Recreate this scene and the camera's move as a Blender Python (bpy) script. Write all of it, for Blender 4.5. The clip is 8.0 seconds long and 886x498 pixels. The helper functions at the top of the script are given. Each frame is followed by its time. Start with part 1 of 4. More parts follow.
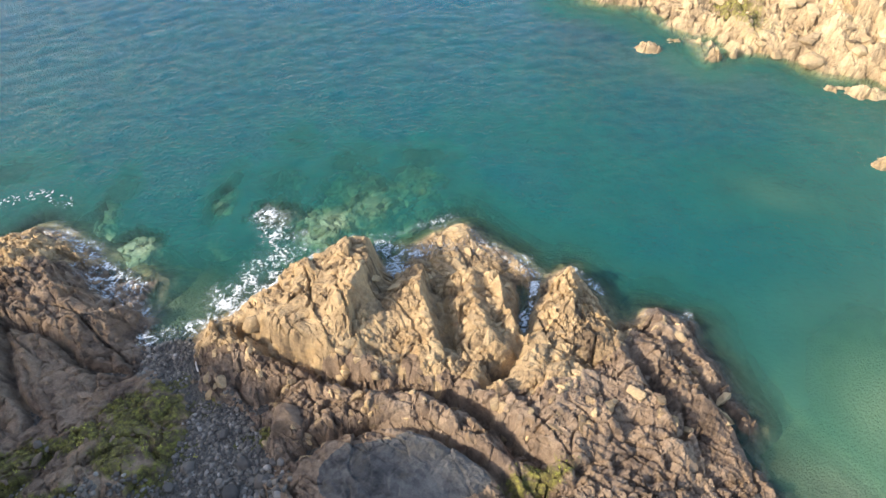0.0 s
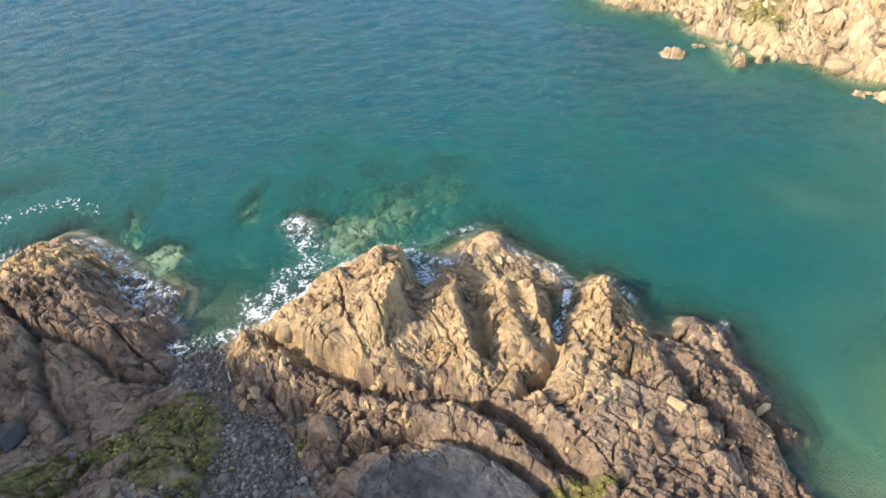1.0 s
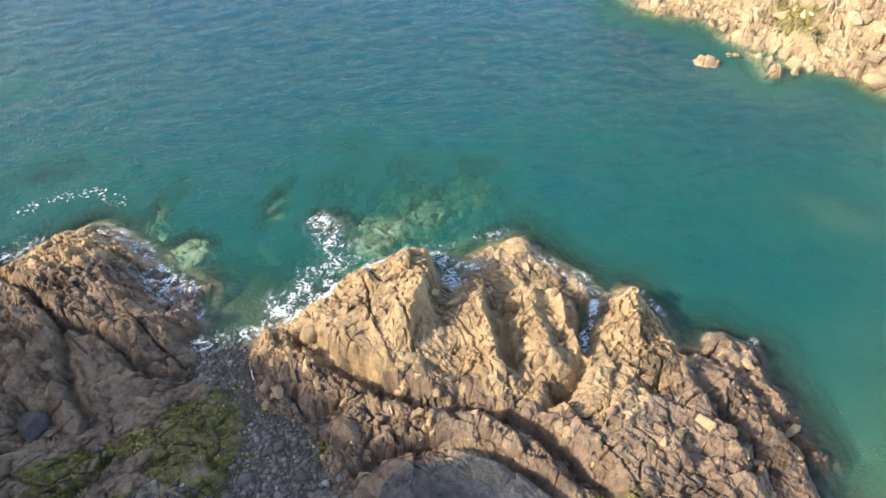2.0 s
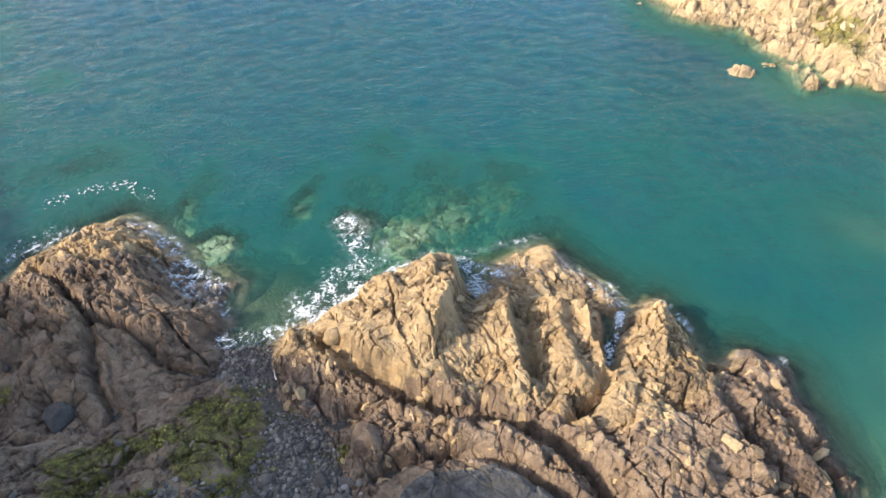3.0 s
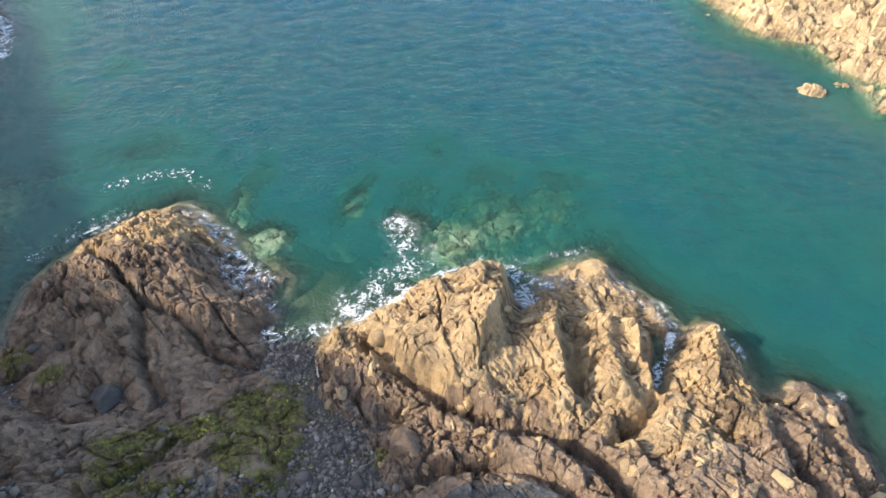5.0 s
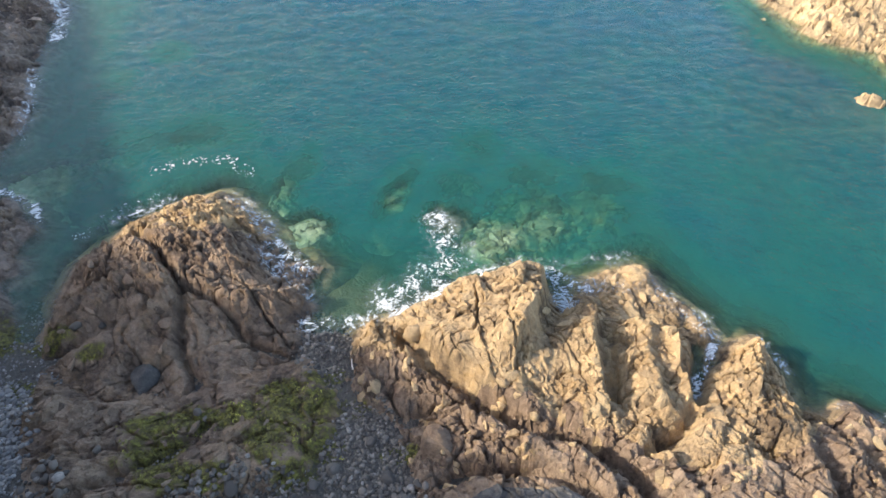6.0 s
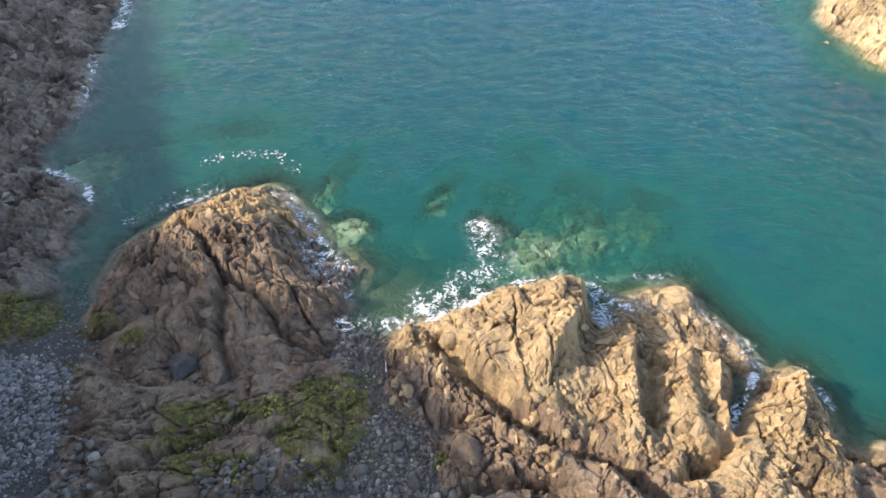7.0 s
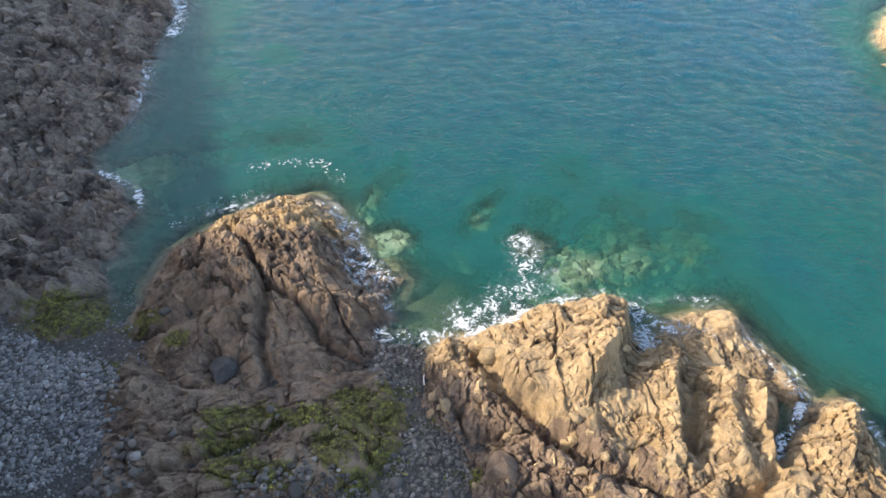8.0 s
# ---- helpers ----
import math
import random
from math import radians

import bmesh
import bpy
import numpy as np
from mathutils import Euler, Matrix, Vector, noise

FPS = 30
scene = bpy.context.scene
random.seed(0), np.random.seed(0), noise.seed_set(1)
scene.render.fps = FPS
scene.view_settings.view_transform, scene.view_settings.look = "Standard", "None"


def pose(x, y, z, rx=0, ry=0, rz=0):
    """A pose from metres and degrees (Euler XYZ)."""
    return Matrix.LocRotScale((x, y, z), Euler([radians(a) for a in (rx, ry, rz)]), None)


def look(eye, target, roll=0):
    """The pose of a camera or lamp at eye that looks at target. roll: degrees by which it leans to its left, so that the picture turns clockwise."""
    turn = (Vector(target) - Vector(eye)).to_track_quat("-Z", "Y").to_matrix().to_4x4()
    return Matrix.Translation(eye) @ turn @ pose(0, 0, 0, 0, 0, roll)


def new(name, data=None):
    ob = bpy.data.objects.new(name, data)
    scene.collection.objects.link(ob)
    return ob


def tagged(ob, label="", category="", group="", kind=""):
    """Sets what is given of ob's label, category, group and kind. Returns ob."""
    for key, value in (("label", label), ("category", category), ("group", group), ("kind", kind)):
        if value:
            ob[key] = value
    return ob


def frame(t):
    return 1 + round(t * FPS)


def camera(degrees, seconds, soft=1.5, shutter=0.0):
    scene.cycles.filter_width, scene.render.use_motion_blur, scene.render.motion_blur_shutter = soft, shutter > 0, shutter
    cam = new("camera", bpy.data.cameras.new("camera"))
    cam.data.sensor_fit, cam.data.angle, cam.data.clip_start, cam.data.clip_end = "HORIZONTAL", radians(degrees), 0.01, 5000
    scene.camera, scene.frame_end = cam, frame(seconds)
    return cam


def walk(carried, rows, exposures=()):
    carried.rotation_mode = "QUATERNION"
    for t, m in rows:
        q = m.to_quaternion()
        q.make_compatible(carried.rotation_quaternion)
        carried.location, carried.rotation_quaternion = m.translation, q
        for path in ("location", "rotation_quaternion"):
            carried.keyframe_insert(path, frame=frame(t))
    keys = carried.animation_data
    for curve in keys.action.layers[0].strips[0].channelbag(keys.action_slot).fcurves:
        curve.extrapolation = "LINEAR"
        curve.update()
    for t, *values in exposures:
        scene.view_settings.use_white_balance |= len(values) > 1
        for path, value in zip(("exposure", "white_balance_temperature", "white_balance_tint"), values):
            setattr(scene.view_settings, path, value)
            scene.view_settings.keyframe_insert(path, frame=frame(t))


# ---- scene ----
cam = camera(64.5, 8.0, soft=1.5)
PATH = [
    (0, (-0.42, 0.058, 36.087), (-0.426, 1.417, 34.62), -3.3),
    (0.5, (-1.407, 0.309, 36.168), (-1.42, 1.672, 34.704), -3.6),
    (1, (-2.166, 0.615, 36.159), (-2.185, 1.981, 34.698), -3.8),
    (1.5, (-2.722, 0.991, 36.191), (-2.755, 2.353, 34.727), -3.3),
    (3, (-3.597, 1.93, 36.467), (-3.706, 3.279, 34.995), -2.5),
    (3.5, (-3.673, 2.168, 36.555), (-3.816, 3.513, 35.081), -2.6),
    (4, (-3.795, 2.35, 36.537), (-3.97, 3.697, 35.068), -2.4),
    (4.5, (-3.918, 2.483, 36.55), (-4.117, 3.826, 35.082), -2.4),
    (6, (-4.554, 2.732, 36.3), (-4.876, 4.044, 34.825), -3.0),
    (6.5, (-4.735, 2.88, 36.313), (-5.112, 4.183, 34.844), -2.5),
    (7, (-4.964, 2.94, 36.354), (-5.386, 4.234, 34.889), -2.4),
    (7.5, (-5.323, 2.905, 36.389), (-5.792, 4.188, 34.929), -2.7),
    (8, (-5.469, 2.999, 36.458), (-5.991, 4.284, 35.016), -3.3),
]
walk(cam, [(t, look(eye, target, roll)) for t, eye, target, roll in PATH])

# ---------------------------------------------------------------- world, sun, exposure
SUN_WAY = Vector((0.93, 0.36, -0.62)).normalized()
world = bpy.data.worlds.new("sky")
scene.world = world
world.use_nodes = True
wn = world.node_tree
sky = wn.nodes.new("ShaderNodeTexSky")
sky.sky_type = "NISHITA"
sky.sun_disc = False
sky.sun_elevation = math.asin(-SUN_WAY.z)
sky.sun_rotation = math.atan2(-SUN_WAY.x, -SUN_WAY.y)
sky.air_density, sky.dust_density, sky.ozone_density = 1.0, 2.0, 0.8
wn.links.new(sky.outputs[0], wn.nodes["Background"].inputs[0])
wn.nodes["Background"].inputs[1].default_value = 0.15
sun = new("sun", bpy.data.lights.new("sun", "SUN"))
sun.data.energy, sun.data.angle, sun.data.color = 2.75, radians(1.6), (1.0, 0.89, 0.71)
sun.matrix_world = look((0, 0, 80), Vector((0, 0, 80)) + SUN_WAY)
scene.view_settings.exposure = 1.38


# ---------------------------------------------------------------- numbers in the plane
def hashed(ix, iy, seed):
    """Repeatable random numbers from 0 to 1 for whole-numbered cells."""
    n = (ix.astype(np.int64) * 374761393 + iy.astype(np.int64) * 668265263 + seed * 974634777) & 0xFFFFFFFF
    n = ((n ^ (n >> 13)) * 1274126177) & 0xFFFFFFFF
    n = ((n ^ (n >> 16)) * 2246822519) & 0xFFFFFFFF
    n = n ^ (n >> 15)
    return (n & 0xFFFFFF) / float(0x1000000)


def smooth_noise(x, y, size, seed):
    """Smooth value noise, -1 to 1."""
    x, y = x / size, y / size
    ix, iy = np.floor(x), np.floor(y)
    fx, fy = x - ix, y - iy
    fx, fy = fx * fx * fx * (fx * (fx * 6 - 15) + 10), fy * fy * fy * (fy * (fy * 6 - 15) + 10)
    a, b = hashed(ix, iy, seed), hashed(ix + 1, iy, seed)
    c, d = hashed(ix, iy + 1, seed), hashed(ix + 1, iy + 1, seed)
    return 2 * (a + (b - a) * fx + (c - a) * fy + (a - b - c + d) * fx * fy) - 1


def fractal(x, y, size, seed, octaves=4, fade=0.5):
    total, amp, norm = 0 * x, 1.0, 0.0
    for n in range(octaves):
        c, s = math.cos(n * 1.1 + seed), math.sin(n * 1.1 + seed)
        total = total + amp * smooth_noise(c * x - s * y, s * x + c * y, size, seed + 31 * n)
        norm, amp, size = norm + amp, amp * fade, size / 2.03
    return total / norm


def blocks(x, y, size, angle, stretch, seed):
    """Jointed rock: for each place its block's offset across and along, three random numbers, and the width to the next joint."""
    c, s = math.cos(radians(angle)), math.sin(radians(angle))
    u, v = (c * x + s * y) / (size * stretch), (-s * x + c * y) / size
    iu, iv = np.floor(u), np.floor(v)
    f1, f2 = np.full(u.shape, 9.0), np.full(u.shape, 9.0)
    du, dv, bu, bv = 0 * u, 0 * u, 0 * u, 0 * u
    for a in (-1, 0, 1):
        for b in (-1, 0, 1):
            cu, cv = iu + a, iv + b
            pu, pv = cu + 0.1 + 0.8 * hashed(cu, cv, seed), cv + 0.1 + 0.8 * hashed(cu, cv, seed + 7)
            d = np.hypot(u - pu, v - pv)
            near = d < f1
            f2 = np.where(near, f1, np.minimum(f2, d))
            du, dv = np.where(near, u - pu, du), np.where(near, v - pv, dv)
            bu, bv = np.where(near, cu, bu), np.where(near, cv, bv)
            f1 = np.where(near, d, f1)
    r = [hashed(bu, bv, seed + k) for k in (101, 211, 307)]
    return du, dv, r[0], r[1], r[2], f2 - f1


def jointed(x, y, size, angle, stretch, seed, step, tilt, crack):
    """Relief of tilted, stepped blocks with open joints, and the blocks' random tone."""
    wx = x + 0.16 * size * fractal(x, y, size * 1.2, seed + 3, 2)
    wy = y + 0.16 * size * fractal(x, y, size * 1.2, seed + 5, 2)
    du, dv, a, b, c, gap = blocks(wx, wy, size, angle, stretch, seed)
    z = step * (a - 0.5) + tilt * size * (dv * (b - 0.35) * 2.4 + du * (c - 0.5) * 2.0)
    return z - crack * np.exp(-(gap / 0.075) ** 2), a


def ridged(x, y, size, seed, octaves=4, fade=0.55):
    """Sharp-crested noise, -1 to 1: broken crests with hollows between."""
    total, amp, norm = 0 * x, 1.0, 0.0
    for n in range(octaves):
        c, s = math.cos(n * 1.3 + seed), math.sin(n * 1.3 + seed)
        total = total + amp * (1 - 2.6 * np.abs(smooth_noise(c * x - s * y, s * x + c * y, size, seed + 37 * n)))
        norm, amp, size = norm + amp, amp * fade, size / 2.1
    return total / norm


def fissures(x, y, size, angle, seed, wide):
    """Long wandering joints, 1 along their line; each runs out and starts again."""
    c, s = math.cos(radians(angle)), math.sin(radians(angle))
    u, v = c * x + s * y, -s * x + c * y
    line = smooth_noise(u / 2.6, v, size, seed) + 0.28 * fractal(x, y, size * 0.7, seed + 2, 3)
    open_ = ramp(-0.15, 0.35, smooth_noise(x, y, size * 1.4, seed + 5))
    return open_ * np.exp(-((line * size / wide) ** 2))


def scarp(x, y, line, high, rise, drop):
    """A shelf that climbs to an edge over the width of rise and falls off sharply beyond it, on the left of the line's way."""
    d, side = along(x, y, line)
    return high * np.where(side > 0, np.exp(-((d / drop) ** 2)), np.clip(1 - d / rise, 0, 1) ** 1.4)


def inside(x, y, outline):
    """Distance to a closed outline, positive within."""
    pts = list(outline)
    best, odd = np.full(x.shape, 1e9), np.zeros(x.shape, bool)
    for (ax, ay), (bx, by) in zip(pts, pts[1:] + pts[:1]):
        ex, ey = bx - ax, by - ay
        k = np.clip(((x - ax) * ex + (y - ay) * ey) / (ex * ex + ey * ey), 0, 1)
        best = np.minimum(best, np.hypot(x - ax - k * ex, y - ay - k * ey))
        if ay != by:
            odd ^= ((ay > y) != (by > y)) & (x < ex * (y - ay) / ey + ax)
    return np.where(odd, best, -best)


def along(x, y, line):
    """Distance to an open line, and the side on which a place lies (positive to the left of its way)."""
    best, side = np.full(x.shape, 1e9), np.zeros(x.shape)
    for (ax, ay), (bx, by) in zip(line, line[1:]):
        ex, ey = bx - ax, by - ay
        k = np.clip(((x - ax) * ex + (y - ay) * ey) / (ex * ex + ey * ey), 0, 1)
        d = np.hypot(x - ax - k * ex, y - ay - k * ey)
        side = np.where(d < best, np.sign(ex * (y - ay) - ey * (x - ax)), side)
        best = np.minimum(best, d)
    return best, side


def ridge(x, y, line, high, left, right):
    """A ridge (or, with high negative, a gully) with its own width on either side."""
    d, side = along(x, y, line)
    w = np.where(side > 0, left, right)
    return high * np.exp(-((d / w) ** 2))


def spot(x, y, cx, cy, rx, ry=None, turn=0.0):
    """A soft-edged oval, 1 at its middle."""
    ry = ry or rx
    c, s = math.cos(radians(turn)), math.sin(radians(turn))
    u, v = (c * (x - cx) + s * (y - cy)) / rx, (-s * (x - cx) + c * (y - cy)) / ry
    return np.exp(-((u * u + v * v) ** 1.5))


def ramp(a, b, v):
    k = np.clip((v - a) / (b - a), 0, 1)
    return k * k * (3 - 2 * k)


# ---------------------------------------------------------------- materials
def material(name):
    m = bpy.data.materials.new(name)
    m.use_nodes = True
    return m, m.node_tree.nodes, m.node_tree.links, m.node_tree.nodes["Principled BSDF"]


def tex(nodes, links, kind, scale, where, detail=6.0, rough=0.6):
    t = nodes.new(kind)
    t.inputs["Scale"].default_value = scale
    if "Detail" in t.inputs:
        t.inputs["Detail"].default_value, t.inputs["Roughness"].default_value = detail, rough
    links.new(where, t.inputs["Vector"])
    return t


def tones(nodes, links, value, *stops):
    r = nodes.new("ShaderNodeValToRGB")
    e = r.color_ramp.elements
    while len(e) < len(stops):
        e.new(0.5)
    for el, (p, col) in zip(e, stops):
        el.position, el.color = p, (*col, 1)
    links.new(value, r.inputs[0])
    return r.outputs[0]


def blend(nodes, links, fac, a, b, how="MIX"):
    m = nodes.new("ShaderNodeMix")
    m.data_type, m.blend_type = "RGBA", how
    for sock, v in ((m.inputs[0], fac), (m.inputs[6], a), (m.inputs[7], b)):
        if isinstance(v, (int, float)):
            sock.default_value = v
        elif isinstance(v, tuple):
            sock.default_value = (*v, 1)
        else:
            links.new(v, sock)
    return m.outputs[2]


def mapped(nodes, links, value, a, b, lo=0.0, hi=1.0):
    m = nodes.new("ShaderNodeMapRange")
    for n, v in zip((1, 2, 3, 4), (a, b, lo, hi)):
        m.inputs[n].default_value = v
    links.new(value, m.inputs[0])
    return m.outputs[0]


def maths(nodes, links, how, a, b):
    m = nodes.new("ShaderNodeMath")
    m.operation = how
    for sock, v in zip(m.inputs, (a, b)):
        if isinstance(v, (int, float)):
            sock.default_value = v
        else:
            links.new(v, sock)
    return m.outputs[0]


def attribute(nodes, name):
    a = nodes.new("ShaderNodeAttribute")
    a.attribute_name = name
    return a.outputs["Fac"]


def rock_material(name, light, mid, dark, weed=False, wet=0.3, bump=0.82):
    """Weathered coastal rock: blotches, grain, block-by-block tone, wet dark foot at the tide line, weed where marked."""
    m, n, l, p = material(name)
    geo = n.new("ShaderNodeNewGeometry")
    pos = geo.outputs["Position"]
    big = tex(n, l, "ShaderNodeTexNoise", 0.45, pos, 5, 0.6)
    fine = tex(n, l, "ShaderNodeTexNoise", 3.2, pos, 8, 0.72)
    grit = tex(n, l, "ShaderNodeTexNoise", 16.0, pos, 4, 0.7)
    tone = maths(n, l, "ADD", maths(n, l, "MULTIPLY", big.outputs[0], 0.55), maths(n, l, "MULTIPLY", fine.outputs[0], 0.45))
    tone = maths(n, l, "ADD", tone, maths(n, l, "MULTIPLY", maths(n, l, "SUBTRACT", attribute(n, "tone"), 0.5), 0.42))
    col = tones(n, l, tone, (0.30, dark), (0.46, mid), (0.60, light), (0.75, tuple(min(1, c * 1.18) for c in light)))
    stain = tex(n, l, "ShaderNodeTexNoise", 0.9, pos, 6, 0.7)
    col = blend(n, l, mapped(n, l, stain.outputs[0], 0.54, 0.70, 0, 0.65), col, (dark[0] * 1.0, dark[1] * 1.08, dark[2] * 1.15))
    ochre = tex(n, l, "ShaderNodeTexNoise", 0.7, pos, 7, 0.68)
    col = blend(n, l, mapped(n, l, ochre.outputs[0], 0.52, 0.68, 0, 0.5), col, (light[0] * 1.02, light[1] * 0.9, light[2] * 0.68))
    speck = tex(n, l, "ShaderNodeTexVoronoi", 7.0, pos)
    col = blend(n, l, mapped(n, l, speck.outputs["Distance"], 0.0, 0.35, 0.28, 0.0), col, (0.42, 0.37, 0.29))
    col = blend(n, l, mapped(n, l, grit.outputs[0], 0.3, 0.7, 0.35, 0.0), col, (dark[0] * 0.5, dark[1] * 0.5, dark[2] * 0.5))
    if weed:
        patch = tex(n, l, "ShaderNodeTexNoise", 1.6, pos, 7, 0.7)
        weedy = maths(n, l, "ADD", attribute(n, "weed"), maths(n, l, "MULTIPLY", maths(n, l, "SUBTRACT", patch.outputs[0], 0.5), 1.5))
        green = tones(n, l, fine.outputs[0], (0.32, (0.035, 0.030, 0.012)), (0.48, (0.10, 0.088, 0.022)), (0.62, (0.25, 0.24, 0.04)), (0.75, (0.40, 0.40, 0.07)))
        col = blend(n, l, mapped(n, l, weedy, 0.55, 0.85, 0, 0.85), col, green)
    sep = n.new("ShaderNodeSeparateXYZ")
    l.new(pos, sep.inputs[0])
    level = maths(n, l, "ADD", sep.outputs[2], maths(n, l, "MULTIPLY", maths(n, l, "SUBTRACT", big.outputs[0], 0.5), 1.6))
    damp = maths(n, l, "MULTIPLY", mapped(n, l, level, 0.15, 0.75, wet, 0.0), mapped(n, l, sep.outputs[2], -0.5, 0.1))
    col = blend(n, l, damp, col, (0.40, 0.38, 0.36), "MULTIPLY")
    l.new(col, p.inputs["Base Color"])
    l.new(mapped(n, l, damp, 0, 0.55, 0.88, 0.38), p.inputs["Roughness"])
    p.inputs["Specular IOR Level"].default_value = 0.35
    bent = n.new("ShaderNodeVectorMath")
    bent.operation = "MULTIPLY_ADD"
    l.new(stain.outputs["Color"], bent.inputs[0])
    bent.inputs[1].default_value = (0.9, 0.9, 0.9)
    l.new(pos, bent.inputs[2])
    crack = tex(n, l, "ShaderNodeTexVoronoi", 2.1, bent.outputs[0])
    crack.feature = "DISTANCE_TO_EDGE"
    split = tex(n, l, "ShaderNodeTexVoronoi", 5.2, bent.outputs[0])
    split.feature = "DISTANCE_TO_EDGE"
    rough = maths(n, l, "ADD", fine.outputs[0], maths(n, l, "MULTIPLY", grit.outputs[0], 0.35))
    rough = maths(n, l, "ADD", rough, mapped(n, l, crack.outputs[0], 0.0, 0.06, -0.16, 0.0))
    rough = maths(n, l, "ADD", rough, mapped(n, l, split.outputs[0], 0.0, 0.07, -0.07, 0.0))
    b = n.new("ShaderNodeBump")
    b.inputs["Strength"].default_value, b.inputs["Distance"].default_value = bump, 0.2
    l.new(rough, b.inputs["Height"])
    l.new(b.outputs[0], p.inputs["Normal"])
    return m


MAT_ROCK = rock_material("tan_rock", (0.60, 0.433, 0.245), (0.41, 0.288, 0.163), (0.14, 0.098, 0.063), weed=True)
# Darker and greyer than the tan; it also puts shade into the colour.
MAT_ROCK_GREY_SHADED = rock_material("grey_brown_shaded_rock", (0.38, 0.275, 0.190), (0.24, 0.167, 0.117), (0.084, 0.058, 0.041), weed=True)
MAT_ROCK_DARK = rock_material("dark_shore_rock", (0.38, 0.305, 0.245), (0.20, 0.152, 0.120), (0.062, 0.049, 0.041), weed=True)
MAT_ROCK_FAR = rock_material("pale_gold_rock", (0.62, 0.475, 0.285), (0.45, 0.33, 0.195), (0.19, 0.135, 0.082), weed=True)
MAT_SLATE = rock_material("blue_grey_slate", (0.19, 0.175, 0.16), (0.115, 0.106, 0.10), (0.05, 0.047, 0.046), weed=True)
MAT_REEF = rock_material("weedy_reef", (0.74, 0.70, 0.50), (0.52, 0.49, 0.34), (0.24, 0.225, 0.15), wet=0.0)


def pebble_material(name, stops):
    m, n, l, p = material(name)
    info = n.new("ShaderNodeObjectInfo")
    geo = n.new("ShaderNodeNewGeometry")
    mix = maths(n, l, "FRACT", maths(n, l, "ADD", info.outputs["Random"], geo.outputs["Random Per Island"]), 0.0)
    col = tones(n, l, mix, *stops)
    g = tex(n, l, "ShaderNodeTexNoise", 9.0, geo.outputs["Position"], 6, 0.7)
    col = blend(n, l, mapped(n, l, g.outputs[0], 0.35, 0.65, 0.5, 0.0), col, (0.09, 0.08, 0.075))
    l.new(col, p.inputs["Base Color"])
    p.inputs["Roughness"].default_value = 0.75
    b = n.new("ShaderNodeBump")
    b.inputs["Strength"].default_value, b.inputs["Distance"].default_value = 0.3, 0.03
    l.new(g.outputs[0], b.inputs["Height"])
    l.new(b.outputs[0], p.inputs["Normal"])
    return m


def ground_material():
    """Shingle and grit on land, sand and weed on the sea bed."""
    m, n, l, p = material("shingle_and_sea_bed")
    pos = n.new("ShaderNodeNewGeometry").outputs["Position"]
    cell = tex(n, l, "ShaderNodeTexVoronoi", 4.5, pos)
    fine = tex(n, l, "ShaderNodeTexNoise", 2.2, pos, 8, 0.7)
    big = tex(n, l, "ShaderNodeTexNoise", 0.16, pos, 6, 0.62)
    part_ = n.new("ShaderNodeSeparateColor")
    l.new(cell.outputs["Color"], part_.inputs[0])
    stone = tones(n, l, part_.outputs[0], (0.0, (0.065, 0.055, 0.044)), (0.5, (0.14, 0.12, 0.098)), (1.0, (0.26, 0.23, 0.195)))
    stone = blend(n, l, mapped(n, l, cell.outputs["Distance"], 0.25, 0.6, 0.0, 0.7), stone, (0.09, 0.08, 0.07))
    weedy = maths(n, l, "ADD", attribute(n, "weed"), maths(n, l, "MULTIPLY", maths(n, l, "SUBTRACT", fine.outputs[0], 0.5), 1.6))
    green = tones(n, l, fine.outputs[0], (0.30, (0.03, 0.03, 0.012)), (0.5, (0.10, 0.095, 0.022)), (0.68, (0.27, 0.26, 0.04)))
    stone = blend(n, l, mapped(n, l, weedy, 0.55, 0.85, 0, 0.85), stone, green)
    bed = tones(n, l, maths(n, l, "ADD", attribute(n, "sand"), maths(n, l, "MULTIPLY", maths(n, l, "SUBTRACT", big.outputs[0], 0.5), 0.9)),
                (0.15, (0.04, 0.04, 0.022)), (0.45, (0.17, 0.155, 0.09)), (0.9, (0.54, 0.47, 0.31)))
    sep = n.new("ShaderNodeSeparateXYZ")
    l.new(pos, sep.inputs[0])
    l.new(blend(n, l, mapped(n, l, sep.outputs[2], -0.6, 0.1), bed, stone), p.inputs["Base Color"])
    p.inputs["Roughness"].default_value = 0.85
    b = n.new("ShaderNodeBump")
    b.inputs["Strength"].default_value, b.inputs["Distance"].default_value = 1.0, 0.2
    l.new(maths(n, l, "SUBTRACT", fine.outputs[0], cell.outputs["Distance"]), b.inputs["Height"])
    l.new(b.outputs[0], p.inputs["Normal"])
    return m


